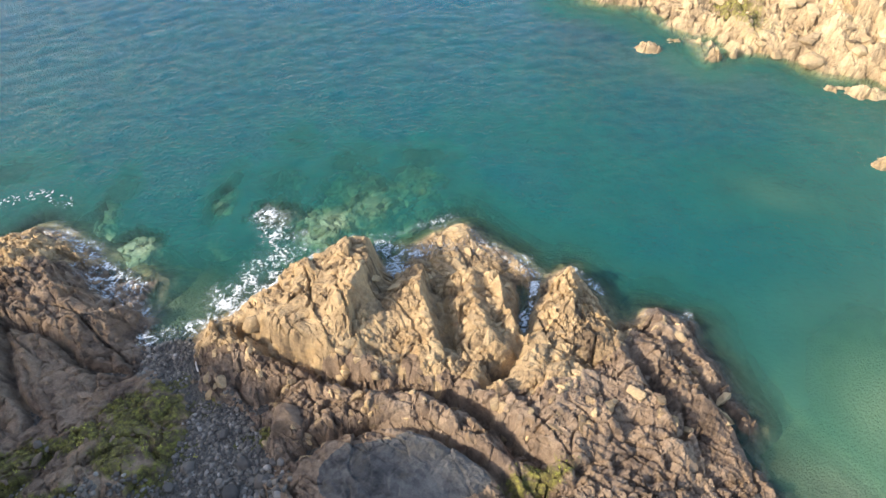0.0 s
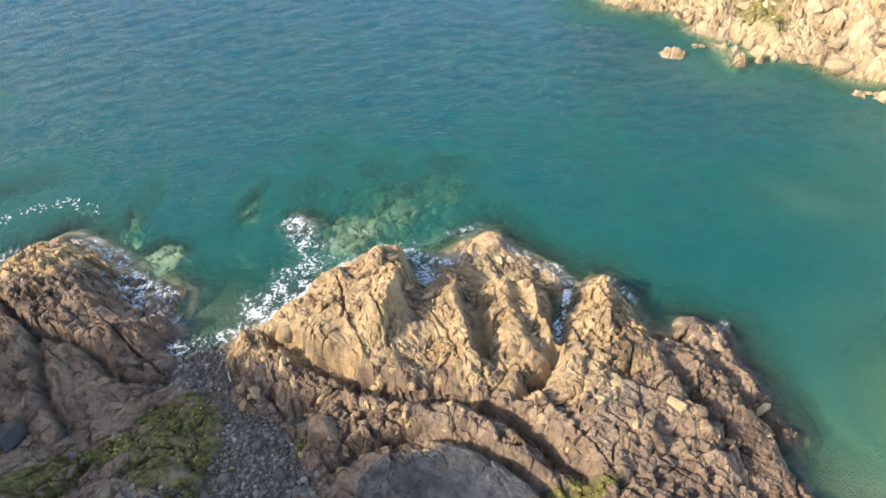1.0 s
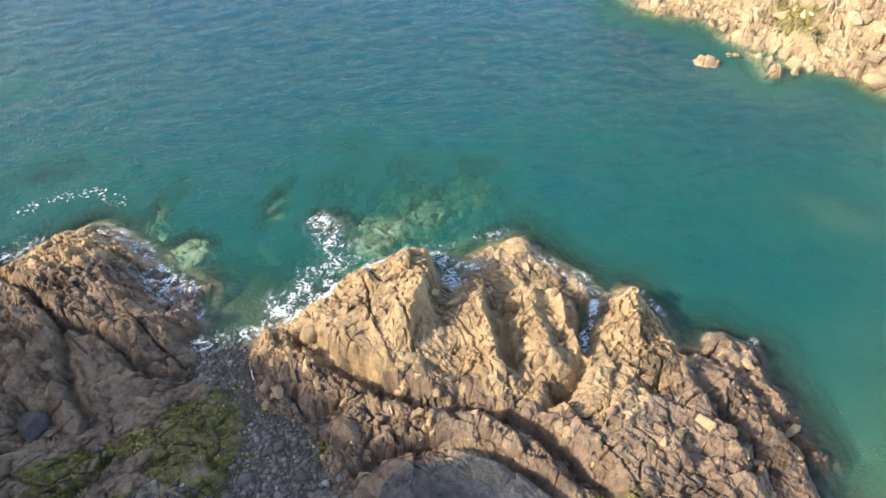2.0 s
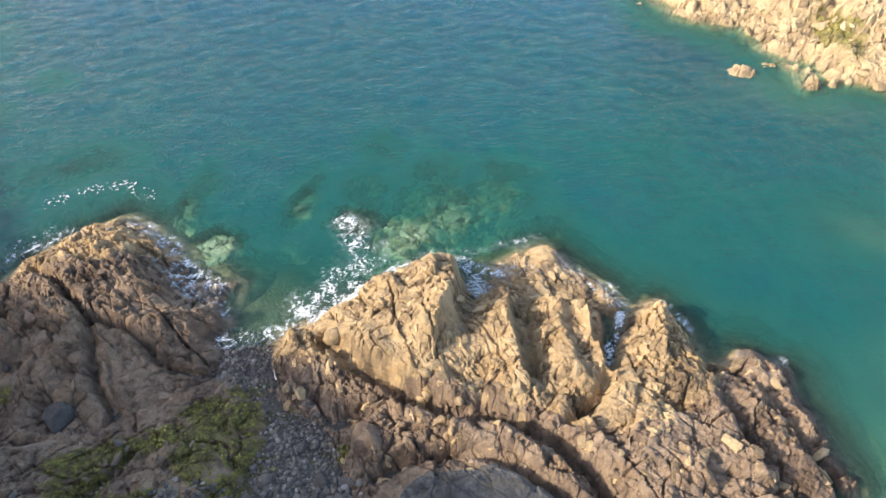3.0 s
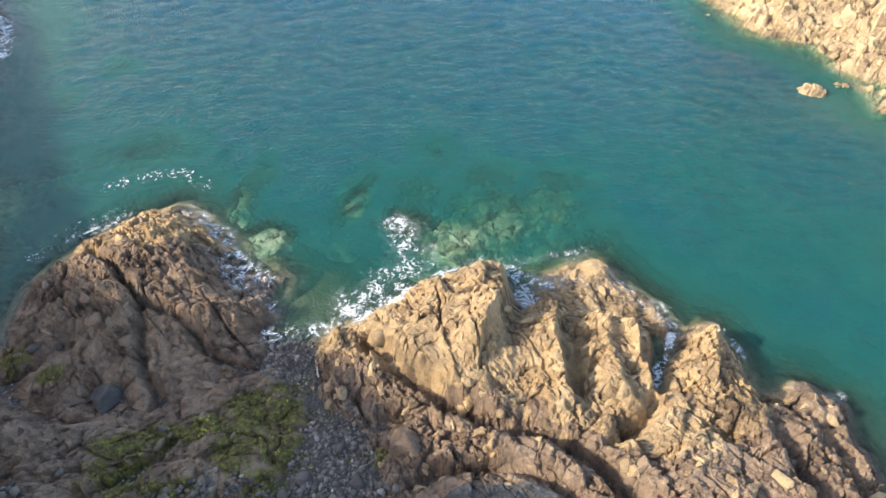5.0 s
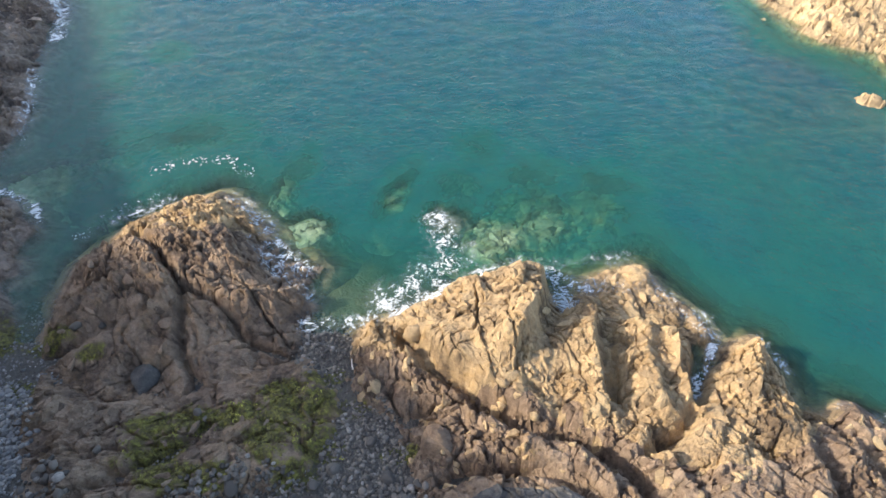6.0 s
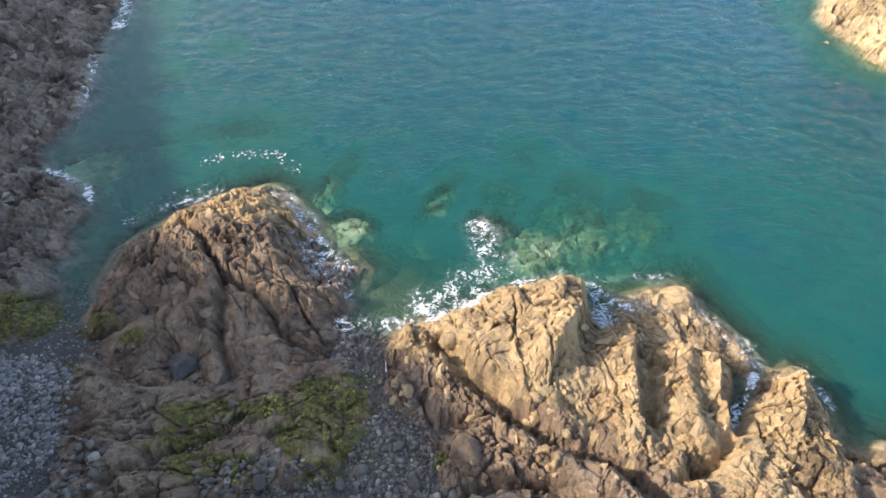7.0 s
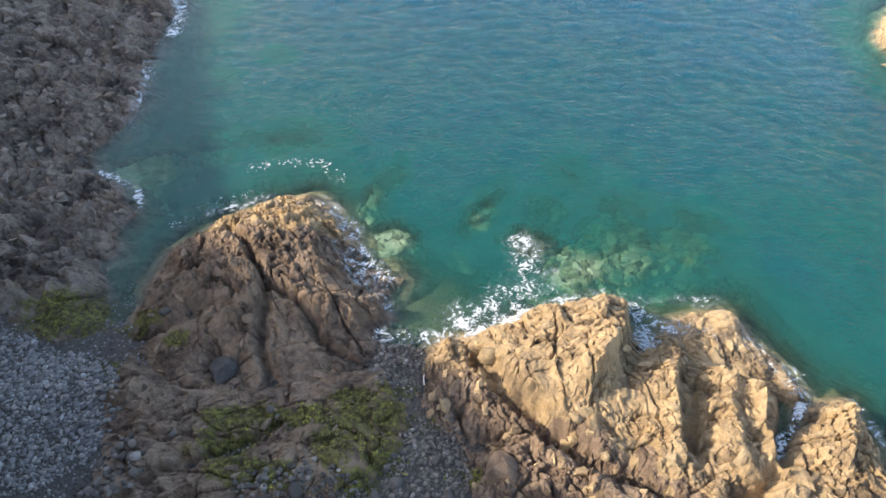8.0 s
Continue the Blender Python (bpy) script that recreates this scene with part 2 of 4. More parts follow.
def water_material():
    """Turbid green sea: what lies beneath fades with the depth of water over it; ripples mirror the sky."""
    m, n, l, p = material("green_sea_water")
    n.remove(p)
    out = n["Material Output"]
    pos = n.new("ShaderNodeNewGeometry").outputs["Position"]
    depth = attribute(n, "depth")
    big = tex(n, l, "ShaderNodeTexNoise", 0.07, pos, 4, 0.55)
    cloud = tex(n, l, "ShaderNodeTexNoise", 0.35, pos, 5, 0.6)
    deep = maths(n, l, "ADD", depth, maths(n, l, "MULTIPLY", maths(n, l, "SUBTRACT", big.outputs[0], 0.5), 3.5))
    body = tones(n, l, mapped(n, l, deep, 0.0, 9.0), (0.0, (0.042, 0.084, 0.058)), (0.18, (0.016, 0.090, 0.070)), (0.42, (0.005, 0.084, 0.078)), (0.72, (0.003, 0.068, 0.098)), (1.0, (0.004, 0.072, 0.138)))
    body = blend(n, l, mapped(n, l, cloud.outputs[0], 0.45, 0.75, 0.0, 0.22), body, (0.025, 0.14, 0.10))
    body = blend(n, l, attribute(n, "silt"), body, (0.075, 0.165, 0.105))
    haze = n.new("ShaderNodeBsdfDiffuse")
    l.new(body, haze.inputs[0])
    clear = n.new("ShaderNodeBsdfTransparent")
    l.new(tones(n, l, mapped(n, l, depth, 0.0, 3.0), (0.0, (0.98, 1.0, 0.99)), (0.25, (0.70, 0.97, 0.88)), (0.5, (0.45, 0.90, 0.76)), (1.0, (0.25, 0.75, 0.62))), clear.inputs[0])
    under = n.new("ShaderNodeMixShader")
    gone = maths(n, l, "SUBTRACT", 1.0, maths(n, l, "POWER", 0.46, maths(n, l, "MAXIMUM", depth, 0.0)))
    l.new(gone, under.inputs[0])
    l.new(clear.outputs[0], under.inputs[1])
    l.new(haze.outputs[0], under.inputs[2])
    # ripples: short crests lying across the wind, on a longer swell
    turn = n.new("ShaderNodeMapping")
    turn.inputs["Rotation"].default_value = (0, 0, radians(14))
    turn.inputs["Scale"].default_value = (0.85, 1.15, 1)
    l.new(pos, turn.inputs[0])
    small = tex(n, l, "ShaderNodeTexNoise", 3.2, turn.outputs[0], 5, 0.62)
    small.inputs["Distortion"].default_value = 0.5
    swell = tex(n, l, "ShaderNodeTexNoise", 0.22, turn.outputs[0], 3, 0.5)
    calm = mapped(n, l, depth, 0.2, 6.0, 0.18, 1.0)
    high = maths(n, l, "ADD", maths(n, l, "MULTIPLY", small.outputs[0], 0.75), maths(n, l, "MULTIPLY", swell.outputs[0], 0.9))
    b = n.new("ShaderNodeBump")
    b.inputs["Distance"].default_value = 0.6
    l.new(maths(n, l, "MULTIPLY", calm, 0.85), b.inputs["Strength"])
    l.new(high, b.inputs["Height"])
    l.new(b.outputs[0], haze.inputs["Normal"])
    gloss = n.new("ShaderNodeBsdfGlossy")
    gloss.inputs["Roughness"].default_value = 0.14
    b2 = n.new("ShaderNodeBump")
    b2.inputs["Distance"].default_value = 0.28
    l.new(maths(n, l, "MULTIPLY", calm, 0.9), b2.inputs["Strength"])
    l.new(high, b2.inputs["Height"])
    l.new(b2.outputs[0], gloss.inputs["Normal"])
    facing = n.new("ShaderNodeLayerWeight")
    facing.inputs["Blend"].default_value = 0.5
    l.new(b2.outputs[0], facing.inputs["Normal"])
    mirror = maths(n, l, "ADD", 0.025, maths(n, l, "MULTIPLY", 0.975, maths(n, l, "POWER", facing.outputs["Facing"], 4.5)))
    top = n.new("ShaderNodeMixShader")
    l.new(mirror, top.inputs[0])
    l.new(under.outputs[0], top.inputs[1])
    l.new(gloss.outputs[0], top.inputs[2])
    l.new(top.outputs[0], out.inputs["Surface"])
    return m


def foam_material():
    m, n, l, p = material("white_sea_foam")
    pos = n.new("ShaderNodeNewGeometry").outputs["Position"]
    g = tex(n, l, "ShaderNodeTexNoise", 5.0, pos, 6, 0.7)
    l.new(tones(n, l, g.outputs[0], (0.3, (0.45, 0.50, 0.52)), (0.6, (0.80, 0.82, 0.83))), p.inputs["Base Color"])
    p.inputs["Roughness"].default_value = 0.8
    bubbles = tex(n, l, "ShaderNodeTexNoise", 9.0, pos, 6, 0.8)
    thin = maths(n, l, "ADD", attribute(n, "thick"), maths(n, l, "MULTIPLY", maths(n, l, "SUBTRACT", bubbles.outputs[0], 0.5), 1.7))
    l.new(mapped(n, l, thin, 0.10, 0.95, 0.0, 0.95), p.inputs["Alpha"])
    b = n.new("ShaderNodeBump")
    b.inputs["Strength"].default_value, b.inputs["Distance"].default_value = 0.6, 0.05
    l.new(g.outputs[0], b.inputs["Height"])
    l.new(b.outputs[0], p.inputs["Normal"])
    return m


def weed_material():
    m, n, l, p = material("yellow_green_seaweed")
    geo = n.new("ShaderNodeNewGeometry")
    lime = tex(n, l, "ShaderNodeTexNoise", 0.9, geo.outputs["Position"], 4, 0.6)
    mixed = maths(n, l, "ADD", maths(n, l, "MULTIPLY", geo.outputs["Random Per Island"], 0.5), mapped(n, l, lime.outputs[0], 0.36, 0.6, 0.0, 0.5))
    l.new(tones(n, l, mixed, (0.0, (0.04, 0.028, 0.012)), (0.4, (0.095, 0.075, 0.02)), (0.65, (0.20, 0.18, 0.03)), (1.0, (0.56, 0.54, 0.075))), p.inputs["Base Color"])
    p.inputs["Roughness"].default_value = 0.6
    return m


MAT_PEBBLE = pebble_material("sea_worn_stone", [(0.0, (0.11, 0.105, 0.10)), (0.35, (0.21, 0.20, 0.19)), (0.65, (0.30, 0.285, 0.265)), (0.88, (0.33, 0.295, 0.25)), (1.0, (0.50, 0.48, 0.45))])
MAT_RUBBLE = pebble_material("weathered_brown_stone", [(0.0, (0.05, 0.042, 0.033)), (0.4, (0.12, 0.101, 0.081)), (0.75, (0.20, 0.17, 0.136)), (0.95, (0.27, 0.235, 0.195)), (1.0, (0.42, 0.385, 0.34))])
MAT_GROUND, MAT_WATER, MAT_FOAM, MAT_WEED = ground_material(), water_material(), foam_material(), weed_material()


# ---------------------------------------------------------------- building helpers
def sheet(name, x, y, z, keep, mats, flat=False, parent=None, pick=None, **fields):
    """A mesh object from heights on a grid, of which the marked cells are kept. fields: values on its points."""
    rows, cols = x.shape
    cell = keep[:-1, :-1] | keep[1:, :-1] | keep[:-1, 1:] | keep[1:, 1:]
    idx = np.arange(rows * cols).reshape(rows, cols)
    quads = np.stack([idx[:-1, :-1], idx[:-1, 1:], idx[1:, 1:], idx[1:, :-1]], -1)[cell]
    used, inv = np.unique(quads, return_inverse=True)
    quads = inv.reshape(-1, 4)
    me = bpy.data.meshes.new(name)
    me.vertices.add(len(used))
    me.vertices.foreach_set("co", np.stack([x, y, z], -1).reshape(-1, 3)[used].astype(np.float32).ravel())
    me.loops.add(quads.size)
    me.loops.foreach_set("vertex_index", quads.ravel().astype(np.int32))
    me.polygons.add(len(quads))
    me.polygons.foreach_set("loop_start", np.arange(0, quads.size, 4, dtype=np.int32))
    for m in mats:
        me.materials.append(m)
    if pick is not None:
        me.polygons.foreach_set("material_index", pick[:-1, :-1][cell].astype(np.int32))
    me.update(calc_edges=True)
    me.polygons.foreach_set("use_smooth", np.full(len(quads), not flat))
    for key, values in fields.items():
        a = me.attributes.new(key, "FLOAT", "POINT")
        a.data.foreach_set("value", np.broadcast_to(values, x.shape).reshape(-1)[used].astype(np.float32))
    ob = new(name, me)
    ob.parent = parent
    return ob


def grid(x0, x1, y0, y1, step):
    return np.meshgrid(np.arange(x0, x1 + step / 2, step), np.arange(y0, y1 + step / 2, step))


def stone_mesh(name, seed, mat, sides=(1, 1, 1), angular=0.0, cuts=2):
    """A stone: an icosphere squashed, dented and, where angular, cut by flat faces."""
    rnd = random.Random(seed)
    bm = bmesh.new()
    bmesh.ops.create_icosphere(bm, subdivisions=cuts, radius=1)
    planes = [(Vector((rnd.gauss(0, 1), rnd.gauss(0, 1), rnd.gauss(0, 1))).normalized(), rnd.uniform(0.5, 0.85)) for _ in range(7)]
    off = Vector((rnd.uniform(0, 50), rnd.uniform(0, 50), rnd.uniform(0, 50)))
    for v in bm.verts:
        co = v.co * (1 + 0.22 * noise.noise(v.co * 1.3 + off) + 0.10 * noise.noise(v.co * 3.1 + off))
        for nrm, far in planes:
            over = co.dot(nrm) - far
            if over > 0:
                co -= nrm * over * angular
        v.co = Vector((co.x * sides[0], co.y * sides[1], co.z * sides[2]))
    for f in bm.faces:
        f.smooth = angular < 0.5
    me = bpy.data.meshes.new(name)
    bm.to_mesh(me)
    bm.free()
    me.materials.append(mat)
    a = me.attributes.new("tone", "FLOAT", "POINT")
    a.data.foreach_set("value", [rnd.uniform(0.4, 0.7)] * len(me.vertices))
    return me


# ---------------------------------------------------------------- plan: outlines of the rock masses at the water line
MAIN = [(-15.6, 28.2), (-12.3, 29.1), (-10.3, 31.2), (-8.0, 32.9), (-6.1, 33.1), (-4.8, 31.8), (-3.5, 31.2), (-2.6, 33.6), (-1.2, 34.8), (0.8, 35.8), (2.6, 33.7),
        (4.0, 32.4), (5.5, 30.8), (5.0, 28.8), (4.5, 27.4), (5.6, 28.6), (6.7, 29.9), (8.0, 30.5), (9.1, 28.4), (9.6, 26.0), (11.3, 25.9), (12.8, 26.8),
        (14.5, 25.8), (14.6, 24.2), (15.7, 21.2), (16.3, 18.9), (15.2, 17.4), (15.6, 16.0), (16.6, 14.5), (18.0, 11.0), (18.0, 4.0), (-14.0, 4.0),
        (-12.6, 14.0), (-11.4, 17.0), (-12.4, 20.2), (-15.4, 22.0), (-17.0, 24.2), (-16.9, 26.4)]
LEFT = [(-36.6, 24.6), (-37.6, 26.8), (-37.7, 29.3), (-36.7, 31.9), (-35.0, 34.2), (-33.0, 36.3), (-30.6, 38.0), (-27.8, 36.6), (-25.2, 34.8), (-22.8, 33.3), (-20.3, 31.9),
        (-20.4, 29.4), (-20.2, 27.6), (-19.0, 25.6), (-19.4, 23.4), (-21.4, 21.4), (-23.6, 19.4), (-26.2, 17.8), (-29.0, 16.6), (-31.0, 16.6), (-33.0, 18.2), (-35.2, 20.3)]
PLATFORM = [(-35.2, 20.6), (-31.6, 19.6), (-29.0, 19.4), (-25.0, 20.8), (-22.0, 22.8), (-18.8, 24.2), (-16.4, 22.6), (-15.2, 19.4), (-16.2, 16.6), (-19.0, 14.0), (-20.5, 10.0), (-29.0, 9.0), (-30.4, 13.0), (-33.6, 16.8)]
COAST = [(-66.0, 72.0), (-58.6, 61.0), (-57.2, 56.2), (-54.6, 49.0), (-51.6, 44.8), (-50.2, 40.0), (-51.4, 37.0), (-48.8, 34.9), (-44.6, 34.0), (-42.4, 31.8), (-43.0, 29.2),
         (-41.2, 28.0), (-39.2, 26.2), (-38.4, 23.6), (-37.8, 21.0), (-38.6, 19.4), (-42.0, 18.3), (-50.0, 17.0), (-78.0, 26.0), (-96.0, 52.0), (-96.0, 80.0)]
FAR = [(12.4, 78.0), (12.2, 74.2), (13.8, 71.6), (14.6, 68.6), (15.2, 67.2), (17.6, 65.8), (21.2, 64.4), (22.1, 62.0), (23.5, 60.6), (24.0, 58.6), (24.8, 55.6), (26.0, 56.8), (27.3, 56.3), (28.6, 56.0), (31.2, 54.8),
       (33.2, 52.5), (35.6, 51.0), (37.9, 49.3), (40.0, 45.0), (46.0, 40.0), (72.0, 40.0), (80.0, 100.0), (20.0, 100.0)]

WEED_SPOTS = [(-17.6, 20.4, 2.0, 1.8), (-15.8, 18.8, 1.4, 1.2), (-15.0, 21.2, 1.0, 0.8), (-18.6, 18.4, 1.4, 1.4), (-16.6, 16.6, 1.2, 1.0), (-22.6, 15.2, 2.2, 0.9), (-20.8, 15.6, 1.2, 0.7),
              (-24.8, 16.6, 1.8, 1.2), (-24.5, 18.4, 2.6, 0.9), (-21.0, 19.6, 1.6, 0.8), (-19.2, 21.8, 1.4, 0.8), (-17.2, 23.2, 1.0, 0.6), (-40.5, 21.8, 3.4, 1.8), (-34.8, 22.7, 1.7, 0.8), (-35.2, 18.6, 1.2, 0.9),
              (3.6, 15.4, 1.6, 0.9), (-11.6, 19.0, 0.9, 0.7), (-31.6, 22.0, 0.8, 0.6), (28.4, 61.0, 1.6, 3.6)]


def weed_cover(x, y):
    w = 0 * x
    for cx, cy, rx, ry in WEED_SPOTS:
        w = np.maximum(w, spot(x, y, cx, cy, rx * 1.4, ry * 1.4, 20))
    return np.clip(w + 0.35 * fractal(x, y, 1.3, 651, 4) * ramp(0.02, 0.3, w), 0, 1)


def sand_cover(x, y, patches=True):
    """Pale sand on the bed: the bay to the east, single patches, the cove."""
    s = 0.9 * spot(x, y, 25.5, 18.0, 8.0, 10.0)
    if patches:
        s = s + 0.5 * spot(x, y, 24.6, 37.2, 4.0, 1.9, -30) + 0.6 * spot(x, y, -47.5, 50.5, 2.4, 2.0) + 0.6 * spot(x, y, -43.5, 55.5, 2.5, 2.0)
    s = s + 0.34 * spot(x, y, -17.8, 30.5, 3.2, 4.5) + 0.35 * spot(x, y, 6, 47, 8, 4) + 0.3 * spot(x, y, -38, 44, 9, 6)
    return 0.22 + s - 0.25 * spot(x, y, -13.0, 40.0, 3.0, 3.6)


def bed(x, y):
    """Height of the loose ground: beach above the water, sand and stones beneath."""
    coast = np.interp(x, [-120, -62, -50, -40, -34, -18, -8, 14, 17, 22, 40, 60], [60, 55, 30, 22, 23, 26.5, 27, 17, 12, 2, -15, -40])
    d = coast - y
    z = np.where(d > 0, 0.10 * d + 0.1, 0.30 * d + 0.1)
    low = -4.0 - 0.11 * np.maximum(y - 38, 0) + 0.02 * np.clip(x - 8, 0, 30) + 1.4 * spot(x, y, 24.6, 37.6, 7.0, 4.5, -20)
    z = np.maximum(z, low)
    z = z + 2.2 * np.maximum(sand_cover(x, y, False) - 0.25, 0) + 1.3 * spot(x, y, 25.5, 17.0, 8.0, 10.5)
    z = np.minimum(z, np.where(d > 0, 4.0, -0.35))
    return z + 0.10 * fractal(x, y, 3.0, 41, 4) * (1 + 2.0 * (d < 0))


def strata(x, y, seed, angle, sizes, env, crest=0.3):
    """Fractured relief from large to small, smooth in places and shattered in others, and the blocks' tone."""
    wx = x + 0.32 * fractal(x, y, 2.2, seed + 3, 3)
    wy = y + 0.32 * fractal(x, y, 2.2, seed + 5, 3)
    z, tone = 0 * x, 0 * x
    for k, (size, step, tilt, crack) in enumerate(sizes):
        dz, a = jointed(wx, wy, size, angle + (0, 62, 24)[k], (1.6, 1.4, 1.2)[k], seed + 53 * k, step, tilt, crack)
        much = 1.0 if k == 0 else 0.12 + 0.95 * ramp(-0.3, 0.35, fractal(x, y, 5.0 / (1 + k), seed + 9 * k, 2))
        z, tone = z + dz * much, tone + a / len(sizes)
    z = z + crest * ridged(wx, wy, 2.2, seed + 61, 6, 0.6)
    chips, a = jointed(x, y, 0.24, angle + 20, 1.8, seed + 83, 0.12, 0.65, 0.0)
    z = z + chips * (0.2 + 0.8 * ramp(-0.2, 0.3, fractal(x, y, 1.6, seed + 87, 2)))
    z = z - 0.5 * fissures(x, y, 2.6, angle, seed + 71, 0.12) - 0.45 * fissures(x, y, 2.0, angle + 74, seed + 73, 0.10) - 0.35 * fissures(x, y, 1.1, angle + 30, seed + 79, 0.07)
    return z * env, 0.8 * tone + 0.2 * a


def shore_profile(d, high, wide, steep=0.55, shelf=0.0):
    """Rise from the water line inwards; outwards a drowned foot, at first shelving, then steep."""
    out = np.minimum(d, 0)
    return np.where(d > 0, high * (1 - np.exp(-np.maximum(d, 0) / wide)), -0.18 + 0.35 * np.maximum(out, -0.8) + steep * 1.5 * np.minimum(out + 0.8, 0)) + shelf


def main_height(x, y):
    wx, wy = x + 0.5 * fractal(x, y, 2.2, 5, 4), y + 0.5 * fractal(x, y, 2.2, 9, 4)
    d = inside(wx, wy, MAIN)
    ex, ey = x + 0.3 * fractal(x, y, 1.3, 6, 3), y + 0.3 * fractal(x, y, 1.3, 7, 3)
    east = ramp(9.0, 13.5, x)
    z = shore_profile(d, 2.3, 2.0 + 2.2 * east) + 0.1
    # the great bulge; its seaward peak breaks off sharply on the lee side
    z = z + 1.5 * spot(wx, wy, -8.4, 27.8, 5.0, 4.4, -12) + 0.9 * spot(x, y, -7.0, 31.0, 2.4, 1.8, 30)
    z = z + scarp(ex, ey, [(-5.7, 33.4), (-5.5, 31.4), (-5.3, 29.6), (-5.7, 27.4), (-5.9, 26.0)], 1.6, 2.8, 0.4)
    z = z - 0.9 * spot(x, y, -4.3, 30.2, 0.9, 2.4)
    # washed apron in front of the ribs
    apron = ramp(29.0, 30.8, wy + 0.15 * x) * ramp(-5.4, -4.2, wx) * ramp(5.2, 3.8, wx) * ramp(-0.2, 0.6, d)
    z = z * (1 - 0.72 * apron) + 0.55 * spot(x, y, 0.9, 34.4, 1.3, 1.0) + 0.4 * spot(x, y, -2.6, 31.6, 0.9, 0.9)
    land_in = 1 - apron
    # ribs, each climbing to an edge with a dark face on its lee side
    z = z + land_in * scarp(ex, ey, [(-1.9, 29.6), (-2.1, 27.4), (-1.6, 25.2), (-1.2, 23.8)], 1.35, 2.3, 0.3)
    z = z + ridge(x, y, [(-1.0, 29.2), (-0.95, 27.0), (-0.6, 25.2), (-0.3, 24.4)], -1.0, 0.7, 0.8) * land_in
    z = z + land_in * scarp(ex, ey, [(1.3, 30.0), (1.1, 27.4), (1.6, 25.0), (2.0, 23.4)], 0.9, 1.5, 0.9)
    z = z + land_in * scarp(ex, ey, [(2.5, 29.4), (2.9, 27.0), (3.3, 25.4), (3.8, 24.0)], 1.2, 1.0, 0.3)
    z = z + ridge(x, y, [(4.5, 29.4), (4.4, 27.0), (4.2, 25.4), (3.3, 22.8), (1.4, 21.0)], -1.25, 0.4, 0.5)
    z = z + scarp(ex, ey, [(7.6, 29.6), (6.9, 27.6), (7.0, 25.6), (7.4, 23.8)], 0.9, 2.4, 0.9)
    # the crevice under the bulge
    z = z + ridge(wx, wy, [(-13.4, 26.4), (-11.9, 25.3), (-10.0, 24.1), (-8.2, 22.8), (-6.9, 22.1), (-4.3, 21.3), (-1.7, 20.7), (0.7, 19.5), (2.4, 18.1), (4.0, 16.1)], -1.5, 0.5, 0.5)
    z = z + ridge(x, y, [(-11.2, 25.6), (-8.2, 23.6), (-5.0, 22.2)], 0.45, 0.9, 0.3)
    z = z + 0.7 * spot(x, y, -3.5, 20.0, 3.4, 1.3, -10) + 0.5 * spot(x, y, 0.6, 18.2, 1.8, 1.0, -30)
    # smooth slate dome behind a curved crack
    dome = spot(x, y, -3.2, 15.6, 4.8, 2.5, -8)
    z = z + 1.0 * dome
    z = z + ridge(x, y, [(-8.8, 17.6), (-7.8, 18.3), (-6.6, 18.5), (-5.1, 18.8), (-3.6, 18.8), (-1.2, 17.9), (0.8, 16.5), (1.8, 15.4), (2.6, 13.6)], -1.1, 0.45, 0.3)
    # long slabs that dip to the eastern shore
    z = z + scarp(x, y, [(12.6, 26.6), (11.9, 24.4), (12.4, 22.0), (13.2, 19.4), (14.2, 16.6)], 0.8, 2.2, 1.3)
    z = z + ridge(x, y, [(12.4, 24.4), (13.8, 21.8), (15.2, 18.8), (15.4, 16.5)], -0.6, 0.3, 0.3) + ridge(x, y, [(13.6, 24.8), (14.8, 21.6), (15.6, 18.8)], 0.5, 0.9, 0.4)
    z = z + scarp(x, y, [(8.9, 25.4), (9.3, 22.4), (10.6, 19.0), (11.2, 16.0)], 0.7, 2.0, 0.6)
    z = z + ridge(x, y, [(10.2, 22.6), (10.9, 20.4), (11.8, 17.8)], -0.6, 0.7, 0.35)
    z = z + ramp(2.0, 6.0, x) * ramp(26.0, 21.0, y) * np.maximum(0.9 - 0.17 * (x - 4.0), -0.2)
    smooth_rim = np.maximum(spot(x, y, -10.4, 25.6, 3.6, 1.2, -35), np.maximum(spot(x, y, -6.8, 30.8, 1.9, 1.5), 0.8 * spot(x, y, -4.4, 30.4, 0.8, 2.2)))
    env = ramp(-1.0, 1.0, d) * (1 - 0.85 * dome) * (1 - 0.4 * smooth_rim) * (1 - 0.6 * spot(x, y, -0.9, 27.0, 0.8, 2.6)) * (1 - 0.45 * apron)
    dz, tone = strata(x, y, 11, -62, [(2.3, 0.30, 0.20, 0.12), (0.9, 0.22, 0.42, 0.12), (0.42, 0.18, 0.6, 0.09)], env, 0.26)
    z = z + dz + 0.06 * fractal(x, y, 0.7, 77, 4)
    return z, tone, d


